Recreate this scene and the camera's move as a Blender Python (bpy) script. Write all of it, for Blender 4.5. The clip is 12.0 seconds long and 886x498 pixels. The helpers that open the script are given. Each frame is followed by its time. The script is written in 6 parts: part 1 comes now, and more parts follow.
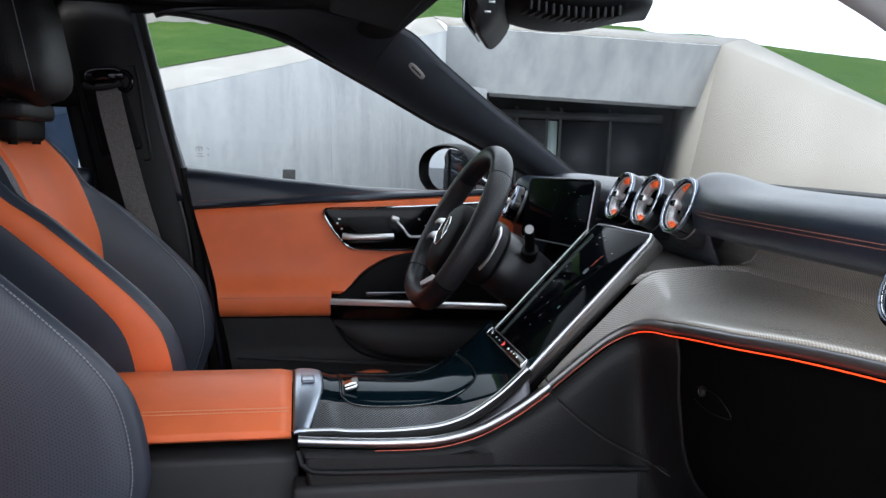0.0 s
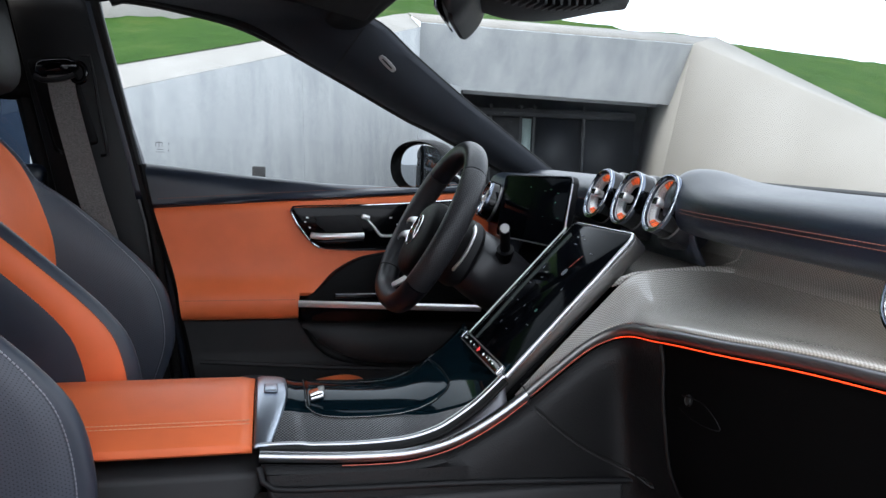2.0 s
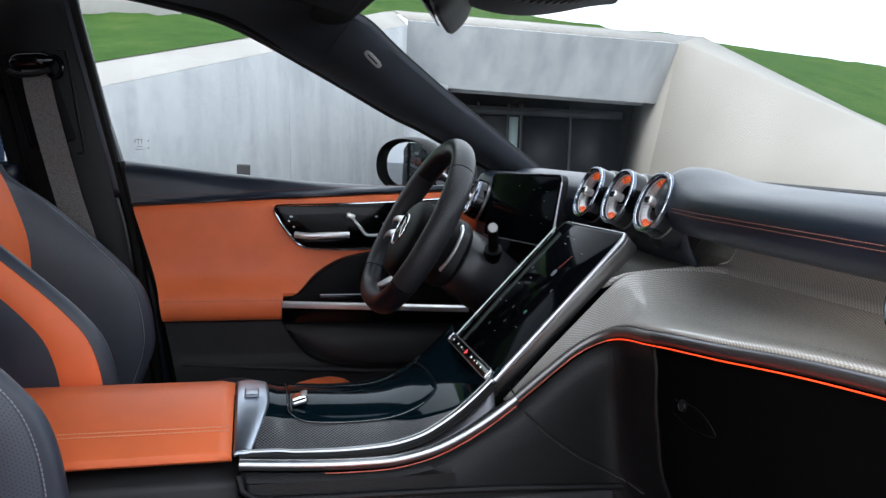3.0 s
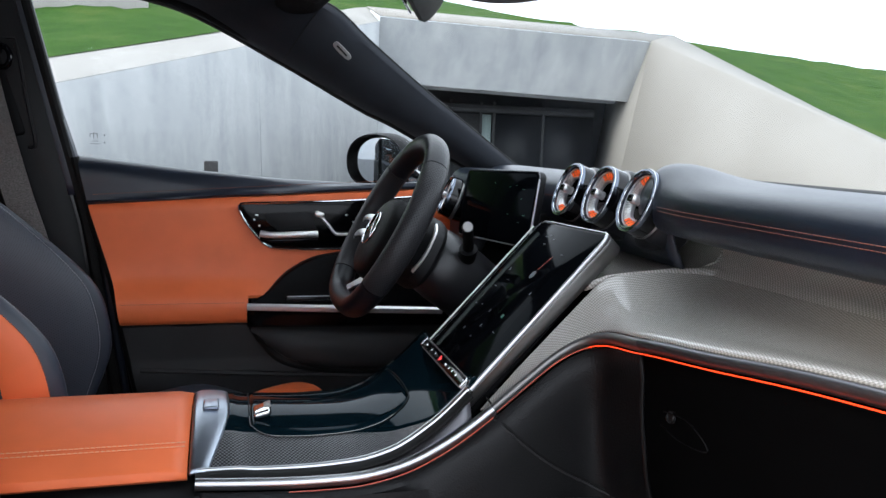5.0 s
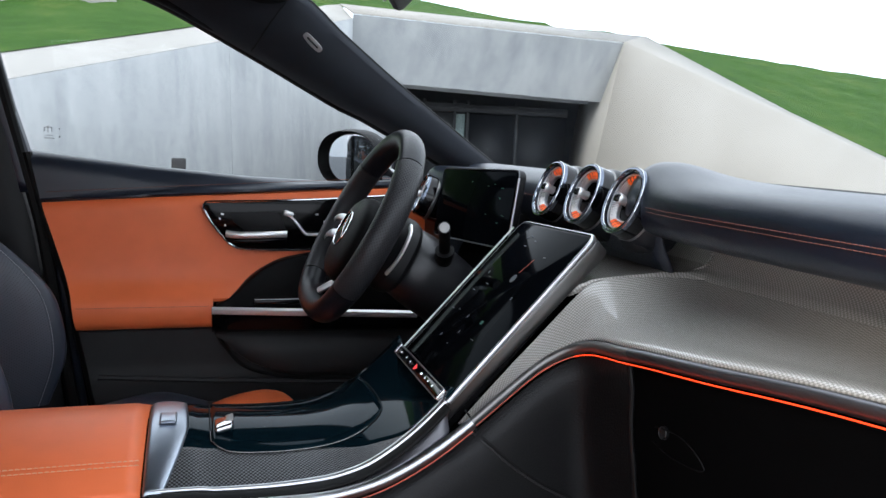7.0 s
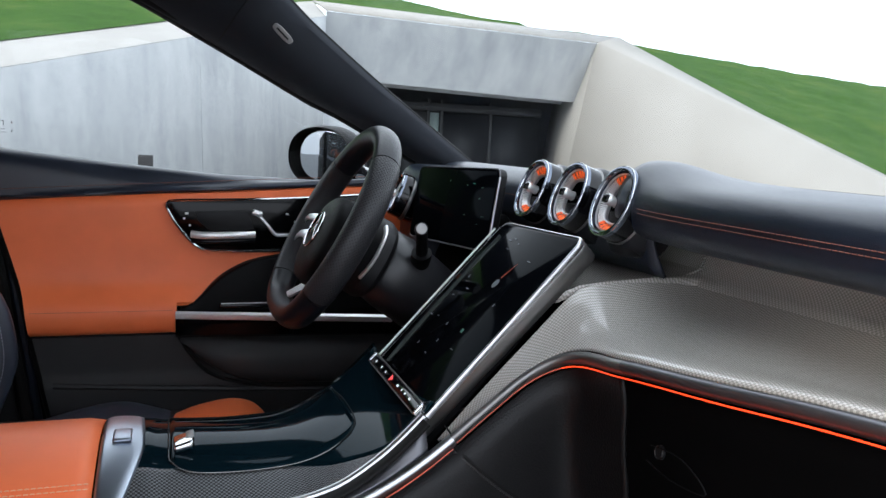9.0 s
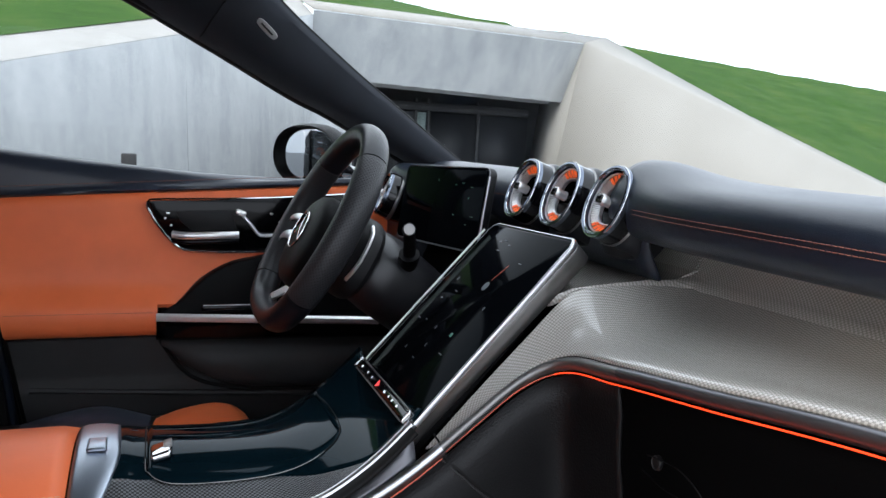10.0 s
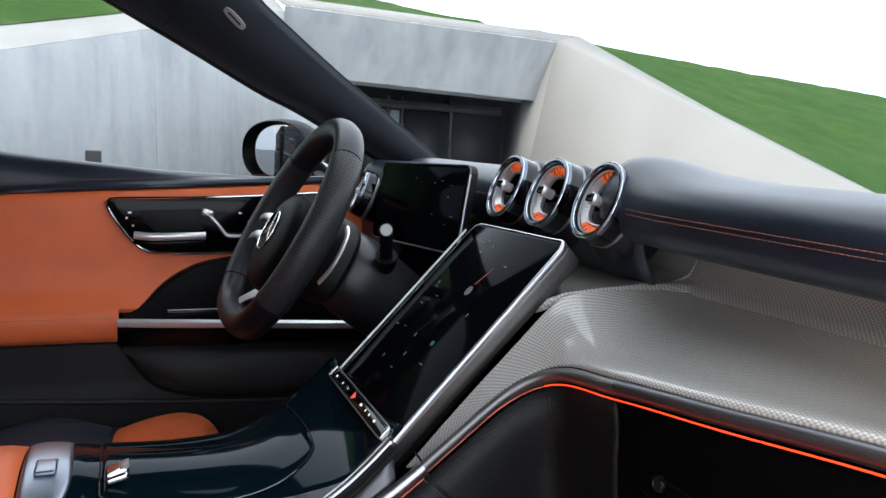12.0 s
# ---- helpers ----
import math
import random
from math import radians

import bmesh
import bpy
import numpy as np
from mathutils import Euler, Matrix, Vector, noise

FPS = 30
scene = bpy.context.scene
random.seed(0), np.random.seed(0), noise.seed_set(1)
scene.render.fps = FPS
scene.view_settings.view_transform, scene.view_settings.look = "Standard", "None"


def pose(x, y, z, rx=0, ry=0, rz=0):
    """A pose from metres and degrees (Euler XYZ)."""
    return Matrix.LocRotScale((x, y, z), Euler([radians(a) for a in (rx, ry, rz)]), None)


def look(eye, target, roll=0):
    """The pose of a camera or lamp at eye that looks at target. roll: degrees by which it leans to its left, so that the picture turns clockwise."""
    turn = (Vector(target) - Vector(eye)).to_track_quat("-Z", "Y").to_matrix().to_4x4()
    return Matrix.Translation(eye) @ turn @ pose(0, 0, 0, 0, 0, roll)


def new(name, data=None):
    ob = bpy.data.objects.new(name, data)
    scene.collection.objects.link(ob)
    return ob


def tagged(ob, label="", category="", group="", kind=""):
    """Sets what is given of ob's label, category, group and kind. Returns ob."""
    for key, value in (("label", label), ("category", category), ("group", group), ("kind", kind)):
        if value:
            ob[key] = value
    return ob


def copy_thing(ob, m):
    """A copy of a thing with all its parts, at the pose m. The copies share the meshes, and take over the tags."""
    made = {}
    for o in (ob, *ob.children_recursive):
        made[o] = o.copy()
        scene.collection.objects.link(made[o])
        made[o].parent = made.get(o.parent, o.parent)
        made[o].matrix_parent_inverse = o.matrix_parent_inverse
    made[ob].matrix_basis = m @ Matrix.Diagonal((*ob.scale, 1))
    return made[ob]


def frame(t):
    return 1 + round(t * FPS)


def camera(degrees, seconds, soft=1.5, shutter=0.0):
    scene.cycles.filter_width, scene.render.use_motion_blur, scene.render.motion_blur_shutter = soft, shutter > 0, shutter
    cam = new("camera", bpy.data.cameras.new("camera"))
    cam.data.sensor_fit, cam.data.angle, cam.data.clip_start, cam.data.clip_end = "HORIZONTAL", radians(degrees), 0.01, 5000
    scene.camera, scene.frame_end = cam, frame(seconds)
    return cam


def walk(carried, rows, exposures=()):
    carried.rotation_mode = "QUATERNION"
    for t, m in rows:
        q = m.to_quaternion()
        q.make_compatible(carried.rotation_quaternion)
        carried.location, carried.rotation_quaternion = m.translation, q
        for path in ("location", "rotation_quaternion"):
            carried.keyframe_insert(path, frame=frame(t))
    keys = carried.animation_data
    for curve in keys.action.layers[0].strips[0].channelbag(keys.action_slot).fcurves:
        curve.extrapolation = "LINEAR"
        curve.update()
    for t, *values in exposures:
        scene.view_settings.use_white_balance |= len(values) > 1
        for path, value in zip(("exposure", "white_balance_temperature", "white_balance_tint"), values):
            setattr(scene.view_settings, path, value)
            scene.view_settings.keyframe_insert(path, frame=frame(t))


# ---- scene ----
cam = camera(60.0, 12.0)
PATH = [
    (0, (-0.314, -1.226, 1.168), (0.058, 0.722, 0.905), 1.7),
    (0.5, (-0.31, -1.211, 1.167), (0.077, 0.733, 0.904), 1.7),
    (1, (-0.306, -1.195, 1.166), (0.099, 0.746, 0.901), 1.8),
    (1.5, (-0.301, -1.179, 1.165), (0.118, 0.758, 0.899), 1.7),
    (2, (-0.297, -1.162, 1.164), (0.14, 0.771, 0.897), 1.8),
    (2.5, (-0.294, -1.147, 1.164), (0.16, 0.782, 0.895), 1.8),
    (3, (-0.289, -1.13, 1.162), (0.181, 0.796, 0.892), 1.9),
    (5, (-0.273, -1.066, 1.158), (0.265, 0.841, 0.884), 2.1),
    (5.5, (-0.27, -1.05, 1.157), (0.285, 0.851, 0.883), 2.2),
    (6, (-0.265, -1.034, 1.156), (0.306, 0.863, 0.881), 2.2),
    (6.5, (-0.263, -1.019, 1.155), (0.325, 0.873, 0.881), 2.3),
    (7, (-0.259, -1.003, 1.153), (0.346, 0.884, 0.88), 2.5),
    (9, (-0.245, -0.939, 1.149), (0.426, 0.926, 0.877), 2.9),
    (9.5, (-0.24, -0.924, 1.148), (0.445, 0.936, 0.877), 3.0),
    (10, (-0.236, -0.909, 1.147), (0.466, 0.944, 0.876), 3.1),
    (10.5, (-0.233, -0.894, 1.145), (0.486, 0.953, 0.875), 3.1),
    (11, (-0.229, -0.879, 1.145), (0.507, 0.961, 0.874), 3.1),
    (11.5, (-0.226, -0.864, 1.143), (0.527, 0.969, 0.873), 3.1),
    (12, (-0.222, -0.848, 1.143), (0.545, 0.979, 0.871), 3.2),
]
walk(cam, [(t, look(eye, target, roll)) for t, eye, target, roll in PATH])

# ---- light ----
SUN_EL, SUN_AZ = radians(30), radians(198)      # azimuth counted from +x towards +y
world = bpy.data.worlds.new("sky")
scene.world = world
world.use_nodes = True
wn, wl = world.node_tree.nodes, world.node_tree.links
sky = wn.new("ShaderNodeTexSky")
sky.sky_type, sky.sun_disc = "NISHITA", False
sky.sun_elevation, sky.sun_rotation = SUN_EL, radians(90) - SUN_AZ
sky.air_density, sky.dust_density = 1.0, 4.0
# a thin closed cloud layer whitens the sky
cloud_co = wn.new("ShaderNodeTexCoord")
cloud_no = wn.new("ShaderNodeTexNoise")
cloud_no.inputs["Scale"].default_value = 2.2
cloud_no.inputs["Detail"].default_value = 5
cloud_rp = wn.new("ShaderNodeValToRGB")
cloud_rp.color_ramp.elements[0].position, cloud_rp.color_ramp.elements[1].position = 0.3, 0.75
cloud_rp.color_ramp.elements[0].color = (21.8, 24.0, 28.0, 1)
cloud_rp.color_ramp.elements[1].color = (26.4, 28.0, 30.4, 1)
cloud_mx = wn.new("ShaderNodeMix")
cloud_mx.data_type = "RGBA"
cloud_mx.inputs[0].default_value = 0.8
wl.new(cloud_co.outputs["Generated"], cloud_no.inputs["Vector"])
wl.new(cloud_no.outputs["Fac"], cloud_rp.inputs["Fac"])
wl.new(sky.outputs["Color"], cloud_mx.inputs[6])
wl.new(cloud_rp.outputs["Color"], cloud_mx.inputs[7])
wl.new(cloud_mx.outputs[2], wn["Background"].inputs["Color"])
wn["Background"].inputs["Strength"].default_value = 0.10

sun = new("sun", bpy.data.lights.new("sun", "SUN"))
sun.data.energy, sun.data.angle, sun.data.color = 1.5, radians(14), (1.0, 0.94, 0.86)
sun.matrix_world = look((0, 0, 0), (-math.cos(SUN_AZ) * math.cos(SUN_EL), -math.sin(SUN_AZ) * math.cos(SUN_EL), -math.sin(SUN_EL)))
scene.view_settings.exposure = 0.32


# ---- materials ----
def material(name, color, rough=0.5, metal=0.0, coat=0.0, coat_rough=0.05, spec=0.5):
    m = bpy.data.materials.new(name)
    m.use_nodes = True
    b = m.node_tree.nodes["Principled BSDF"]
    b.inputs["Base Color"].default_value = (*color, 1)
    b.inputs["Roughness"].default_value = rough
    b.inputs["Metallic"].default_value = metal
    b.inputs["Coat Weight"].default_value = coat
    b.inputs["Coat Roughness"].default_value = coat_rough
    b.inputs["Specular IOR Level"].default_value = spec
    return m


def node(m, kind, **inputs):
    n = m.node_tree.nodes.new(kind)
    for key, value in inputs.items():
        n.inputs[key.replace("_", " ")].default_value = value
    return n


def link(m, a, out, b, inp):
    m.node_tree.links.new(a.outputs[out], b.inputs[inp])


def noise_tex(m, scale, detail=4, rough=0.55, kind="Object", stretch=None):
    c = node(m, "ShaderNodeTexCoord")
    n = node(m, "ShaderNodeTexNoise", Scale=scale, Detail=detail, Roughness=rough)
    if stretch:
        mp = node(m, "ShaderNodeMapping", Scale=stretch)
        link(m, c, kind, mp, "Vector")
        link(m, mp, "Vector", n, "Vector")
    else:
        link(m, c, kind, n, "Vector")
    return n


def ramp(m, src, out, stops):
    r = node(m, "ShaderNodeValToRGB")
    el = r.color_ramp.elements
    while len(el) < len(stops):
        el.new(0.5)
    for e, (p, c) in zip(el, stops):
        e.position, e.color = p, (*c, 1)
    link(m, src, out, r, "Fac")
    return r


def bump(m, src, out, strength, distance, before=None):
    b = node(m, "ShaderNodeBump", Strength=strength, Distance=distance)
    link(m, src, out, b, "Height")
    if before:
        link(m, before, "Normal", b, "Normal")
    link(m, b, "Normal", m.node_tree.nodes["Principled BSDF"], "Normal")
    return b


def base(m, src, out):
    link(m, src, out, m.node_tree.nodes["Principled BSDF"], "Base Color")


def rough_from(m, src, out, lo, hi):
    r = node(m, "ShaderNodeMapRange", To_Min=lo, To_Max=hi)
    link(m, src, out, r, "Value")
    link(m, r, "Result", m.node_tree.nodes["Principled BSDF"], "Roughness")


def leather(name, color, rough=0.42, grain=900, depth=0.0003, vary=0.18):
    m = material(name, color, rough)
    big = noise_tex(m, 9, 3)
    lo, hi = [c * (1 - vary) for c in color], [min(1, c * (1 + vary)) for c in color]
    base(m, ramp(m, big, "Fac", [(0.3, lo), (0.7, hi)]), "Color")
    rough_from(m, big, "Fac", rough - 0.05, rough + 0.07)
    c = node(m, "ShaderNodeTexCoord")
    v = node(m, "ShaderNodeTexVoronoi", Scale=grain)
    link(m, c, "Object", v, "Vector")
    first = bump(m, v, "Distance", 0.35, depth)
    wrinkle = noise_tex(m, 35, 3)
    bump(m, wrinkle, "Fac", 0.12, 0.002, first)
    return m


def perforated(name, color, rough, cell, depth=0.0006, hole=0.26):
    """Leather with rows of punched holes, laid out along the UV in metres."""
    m = material(name, color, rough)
    c = node(m, "ShaderNodeTexCoord")
    mp = node(m, "ShaderNodeMapping", Scale=(1 / cell, 1 / cell, 1), Rotation=(0, 0, radians(45)))
    link(m, c, "UV", mp, "Vector")
    fr = node(m, "ShaderNodeVectorMath")
    fr.operation = "FRACTION"
    link(m, mp, "Vector", fr, 0)
    sb = node(m, "ShaderNodeVectorMath")
    sb.operation = "DISTANCE"
    sb.inputs[1].default_value = (0.5, 0.5, 0)
    link(m, fr, "Vector", sb, 0)
    st = node(m, "ShaderNodeMapRange", From_Min=hole - 0.06, From_Max=hole + 0.06)
    link(m, sb, "Value", st, "Value")
    base(m, ramp(m, st, "Result", [(0.0, [c2 * 0.22 for c2 in color]), (1.0, color)]), "Color")
    first = bump(m, st, "Result", 0.6, depth)
    bump(m, noise_tex(m, 700, 2), "Fac", 0.15, 0.0003, first)
    return m


def carbon(name, dark, light, cell, rough, coat, coat_rough=0.10, metal=0.35):
    """Woven fabric under lacquer: two thread directions in a twill."""
    m = material(name, dark, rough, metal, coat, coat_rough)
    c = node(m, "ShaderNodeTexCoord")
    mp = node(m, "ShaderNodeMapping", Scale=(1 / cell, 1 / cell, 1))
    link(m, c, "UV", mp, "Vector")
    ch = node(m, "ShaderNodeTexChecker", Scale=1.0)
    ch.inputs["Color1"].default_value = (0, 0, 0, 1)
    ch.inputs["Color2"].default_value = (1, 1, 1, 1)
    link(m, mp, "Vector", ch, "Vector")
    fr = node(m, "ShaderNodeVectorMath")
    fr.operation = "FRACTION"
    link(m, mp, "Vector", fr, 0)
    ds = node(m, "ShaderNodeVectorMath")
    ds.operation = "DISTANCE"
    ds.inputs[1].default_value = (0.5, 0.5, 0)
    link(m, fr, "Vector", ds, 0)
    ad = node(m, "ShaderNodeMath")
    ad.operation = "MULTIPLY_ADD"
    ad.inputs[1].default_value = -0.7
    link(m, ds, "Value", ad, 0)
    link(m, ch, "Fac", ad, 2)
    base(m, ramp(m, ad, "Value", [(0.0, dark), (0.85, light)]), "Color")
    bump(m, ad, "Value", 0.25, 0.0003)
    return m


BLACK_LEATHER = leather("black_leather", (0.0045, 0.0045, 0.005), 0.46, 420, 0.0012)
DASH_LEATHER = leather("dash_leather", (0.0065, 0.011, 0.022), 0.37, 1100)
DASH_LEATHER.node_tree.nodes["Principled BSDF"].inputs["Specular IOR Level"].default_value = 0.62
SEAT_BLACK = leather("seat_black_leather", (0.029, 0.036, 0.052), 0.40, 800)
ORANGE_LEATHER = leather("orange_leather", (0.78, 0.164, 0.055), 0.42, 700, 0.0003, 0.08)
PERF_SEAT = perforated("perforated_seat_leather", (0.054, 0.062, 0.082), 0.45, 0.0037, 0.0003, 0.17)
PERF_GRIP = perforated("perforated_grip_leather", (0.024, 0.024, 0.027), 0.38, 0.0042, 0.0006, 0.30)
RIM_LEATHER = leather("rim_leather", (0.006, 0.007, 0.010), 0.36, 1200, 0.0002)
SOFT_PLASTIC = leather("grained_black_plastic", (0.007, 0.007, 0.008), 0.5, 1300, 0.0003)
LOWER_PLASTIC = leather("grained_grey_plastic", (0.026, 0.026, 0.027), 0.55, 1100, 0.0003)
COLUMN_PLASTIC = leather("smooth_black_plastic", (0.012, 0.012, 0.014), 0.36, 900, 0.0002)
DARK_PLASTIC = leather("matt_black_plastic", (0.0032, 0.0032, 0.0036), 0.5, 900, 0.0003)
DARK_PLASTIC.node_tree.nodes["Principled BSDF"].inputs["Specular IOR Level"].default_value = 0.3
# far below real black plastic: deep shade is put into the base colour
SHADED_PLASTIC = leather("shaded_black_plastic", (0.0012, 0.0012, 0.0014), 0.8, 900, 0.0003)
SHADED_PLASTIC.node_tree.nodes["Principled BSDF"].inputs["Specular IOR Level"].default_value = 0.12
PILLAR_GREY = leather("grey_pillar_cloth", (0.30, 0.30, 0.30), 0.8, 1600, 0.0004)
HEADLINER = leather("headliner_cloth", (0.007, 0.007, 0.008), 0.9, 1800, 0.0004)
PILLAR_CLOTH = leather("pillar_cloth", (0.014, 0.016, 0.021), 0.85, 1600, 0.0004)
CARPET = leather("carpet", (0.006, 0.006, 0.006), 0.95, 500, 0.002)
GLOSS_BLACK = material("gloss_black", (0.003, 0.003, 0.004), 0.05, 0.0, 0.0, 0.02, 0.36)
rough_from(GLOSS_BLACK, noise_tex(GLOSS_BLACK, 6, 3), "Fac", 0.025, 0.06)
# black lacquer; the teal of its reflections is put into base and specular tint
DECK_LACQUER = material("teal_reflection_lacquer", (0.002, 0.007, 0.010), 0.05, 0.0, 0.0, 0.02, 0.5)
rough_from(DECK_LACQUER, noise_tex(DECK_LACQUER, 6, 3), "Fac", 0.03, 0.07)
DECK_LACQUER.node_tree.nodes["Principled BSDF"].inputs["IOR"].default_value = 1.15
DECK_LACQUER.node_tree.nodes["Principled BSDF"].inputs["Specular Tint"].default_value = (0.32, 0.74, 1.0, 1)
DOOR_GLOSS = material("black_lacquer", (0.002, 0.002, 0.0025), 0.10, 0.0, 0.0, 0.02, 0.18)
rough_from(DOOR_GLOSS, noise_tex(DOOR_GLOSS, 6, 3), "Fac", 0.07, 0.13)
BRIGHT_SILVER = material("bright_satin_silver", (0.80, 0.80, 0.80), 0.36, 0.75)
rough_from(BRIGHT_SILVER, noise_tex(BRIGHT_SILVER, 60, 3), "Fac", 0.30, 0.42)
SCREEN = material("screen_glass", (0.002, 0.0025, 0.0035), 0.06, 0.0, 0.0, 0.01, 0.012)
SCREEN.node_tree.nodes["Principled BSDF"].inputs["Specular Tint"].default_value = (0.45, 0.80, 1.0, 1)
rough_from(SCREEN, noise_tex(SCREEN, 5, 3), "Fac", 0.04, 0.10)
CARBON = carbon("dash_weave", (0.25, 0.236, 0.216), (0.46, 0.440, 0.408), 0.0024, 0.50, 1.0, 0.03, 0.1)
CARBON_DARK = carbon("console_weave", (0.004, 0.004, 0.005), (0.15, 0.155, 0.165), 0.0026, 0.42, 0.12, 0.05)
CHROME = material("chrome", (0.62, 0.63, 0.65), 0.10, 1.0)
rough_from(CHROME, noise_tex(CHROME, 40, 3), "Fac", 0.06, 0.16)
SATIN = material("satin_silver", (0.56, 0.57, 0.59), 0.30, 1.0)
bump(SATIN, noise_tex(SATIN, 400, 2, 0.5, "Object", (0.05, 1, 1)), "Fac", 0.08, 0.0002)
rough_from(SATIN, noise_tex(SATIN, 30, 3), "Fac", 0.26, 0.36)
PLATE_METAL = material("blue_grey_satin_metal", (0.36, 0.40, 0.46), 0.34, 1.0)
rough_from(PLATE_METAL, noise_tex(PLATE_METAL, 60, 3), "Fac", 0.28, 0.40)
GREY_METAL = material("dark_brushed_metal", (0.22, 0.215, 0.21), 0.45, 0.85)
bump(GREY_METAL, noise_tex(GREY_METAL, 300, 2, 0.5, "Object", (0.1, 1, 1)), "Fac", 0.1, 0.0002)
rough_from(GREY_METAL, noise_tex(GREY_METAL, 20, 3), "Fac", 0.30, 0.46)
RUBBER = material("black_rubber", (0.006, 0.006, 0.006), 0.7, spec=0.2)
bump(RUBBER, noise_tex(RUBBER, 200, 2), "Fac", 0.1, 0.0003)
THREAD = material("orange_thread", (0.22, 0.085, 0.055), 0.7)
GREY_THREAD = material("grey_thread", (0.22, 0.23, 0.26), 0.7)
PALE_THREAD = material("pale_orange_thread", (0.72, 0.36, 0.22), 0.7)
DARK_THREAD = material("dark_rust_thread", (0.16, 0.045, 0.02), 0.7)
BELT = material("belt_webbing", (0.085, 0.083, 0.080), 0.75)
bw = noise_tex(BELT, 900, 2, 0.5, "Object", (0.35, 1, 1))
base(BELT, ramp(BELT, bw, "Fac", [(0.35, (0.085, 0.083, 0.080)), (0.65, (0.19, 0.186, 0.178))]), "Color")
bump(BELT, bw, "Fac", 0.4, 0.0006)
VENT_ORANGE = material("orange_lacquer", (0.80, 0.13, 0.02), 0.3, 0.0, 0.5)

BAND_DARK = material("dark_satin_band", (0.13, 0.13, 0.14), 0.34, 0.85)
rough_from(BAND_DARK, noise_tex(BAND_DARK, 30, 3), "Fac", 0.28, 0.42)
for m_, s_ in ((BLACK_LEATHER, 0.25), (RIM_LEATHER, 0.3), (PERF_GRIP, 0.35), (SOFT_PLASTIC, 0.25), (LOWER_PLASTIC, 0.28), (ORANGE_LEATHER, 0.30), (PILLAR_CLOTH, 0.25), (HEADLINER, 0.1), (DARK_PLASTIC, 0.11), (SHADED_PLASTIC, 0.03), (CARPET, 0.1)):
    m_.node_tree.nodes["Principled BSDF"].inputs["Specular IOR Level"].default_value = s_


def glowing(name, color, strength):
    m = material(name, color, 0.4)
    b = m.node_tree.nodes["Principled BSDF"]
    b.inputs["Emission Color"].default_value = (*color, 1)
    b.inputs["Emission Strength"].default_value = strength
    return m


LED = glowing("orange_light_guide", (1.0, 0.060, 0.014), 1.0)
LED_DIM = glowing("orange_light_guide_dim", (0.5, 0.10, 0.06), 0.10)
VENT_GLOW = glowing("vent_orange_light", (0.95, 0.15, 0.03), 0.45)
VENT_SILVER = material("vent_silver", (0.55, 0.56, 0.58), 0.32, 0.7)
rough_from(VENT_SILVER, noise_tex(VENT_SILVER, 60, 3), "Fac", 0.26, 0.40)
RING_CHROME = material("dark_chrome", (0.15, 0.17, 0.21), 0.14, 1.0)
rough_from(RING_CHROME, noise_tex(RING_CHROME, 60, 3), "Fac", 0.10, 0.20)
ICON = glowing("icon_white", (0.11, 0.12, 0.14), 0.05)
ICON_BRIGHT = glowing("icon_bright_white", (0.8, 0.85, 0.9), 0.6)
ICON_RED = glowing("icon_red", (0.9, 0.06, 0.06), 0.55)
ICON_GREEN = glowing("icon_green", (0.03, 0.14, 0.10), 0.03)
EDGE_GLINT = material("pale_edge_glint", (0.75, 0.85, 0.78), 0.2, 0.0, 0.5)


def pane_material(name, tint, gloss):
    m = bpy.data.materials.new(name)
    m.use_nodes = True
    n, l = m.node_tree.nodes, m.node_tree.links
    n.remove(n["Principled BSDF"])
    tr, gl, mx, fr, pw = (n.new("ShaderNodeBsdfTransparent"), n.new("ShaderNodeBsdfGlossy"), n.new("ShaderNodeMixShader"), n.new("ShaderNodeLayerWeight"), n.new("ShaderNodeMapRange"))
    tr.inputs["Color"].default_value = (*tint, 1)
    gl.inputs["Roughness"].default_value = 0.01
    fr.inputs["Blend"].default_value = 0.15
    pw.inputs["To Min"].default_value, pw.inputs["To Max"].default_value = gloss
    l.new(fr.outputs["Facing"], pw.inputs["Value"])
    l.new(pw.outputs[0], mx.inputs[0])
    l.new(tr.outputs[0], mx.inputs[1])
    l.new(gl.outputs[0], mx.inputs[2])
    l.new(mx.outputs[0], n["Material Output"].inputs["Surface"])
    return m


TINTED = pane_material("tinted_glass", (0.22, 0.27, 0.34), (0.02, 0.2))
GLASS = pane_material("window_glass", (0.97, 0.985, 0.98), (0.006, 0.10))
MIRROR = material("mirror_glass", (0.20, 0.22, 0.245), 0.02, 1.0)

CONCRETE = material("cast_concrete", (0.42, 0.42, 0.41), 0.85)
cn = noise_tex(CONCRETE, 1.0, 7, 0.62, "Object", (1.6, 1.6, 0.30))
fine = noise_tex(CONCRETE, 9, 5, 0.65)
cmix = node(CONCRETE, "ShaderNodeMath")
cmix.operation = "MULTIPLY_ADD"
cmix.inputs[1].default_value = 0.35
link(CONCRETE, fine, "Fac", cmix, 0)
link(CONCRETE, cn, "Fac", cmix, 2)
base(CONCRETE, ramp(CONCRETE, cmix, "Value", [(0.42, (0.262, 0.280, 0.296)), (0.62, (0.338, 0.354, 0.364)), (0.84, (0.425, 0.438, 0.444))]), "Color")
bump(CONCRETE, fine, "Fac", 0.25, 0.01)
WING = material("warm_concrete", (0.30, 0.285, 0.26), 0.9)
base(WING, ramp(WING, noise_tex(WING, 0.7, 7, 0.62, "Object", (1, 1, 0.45)), "Fac", [(0.3, (0.275, 0.262, 0.240)), (0.7, (0.315, 0.302, 0.280))]), "Color")
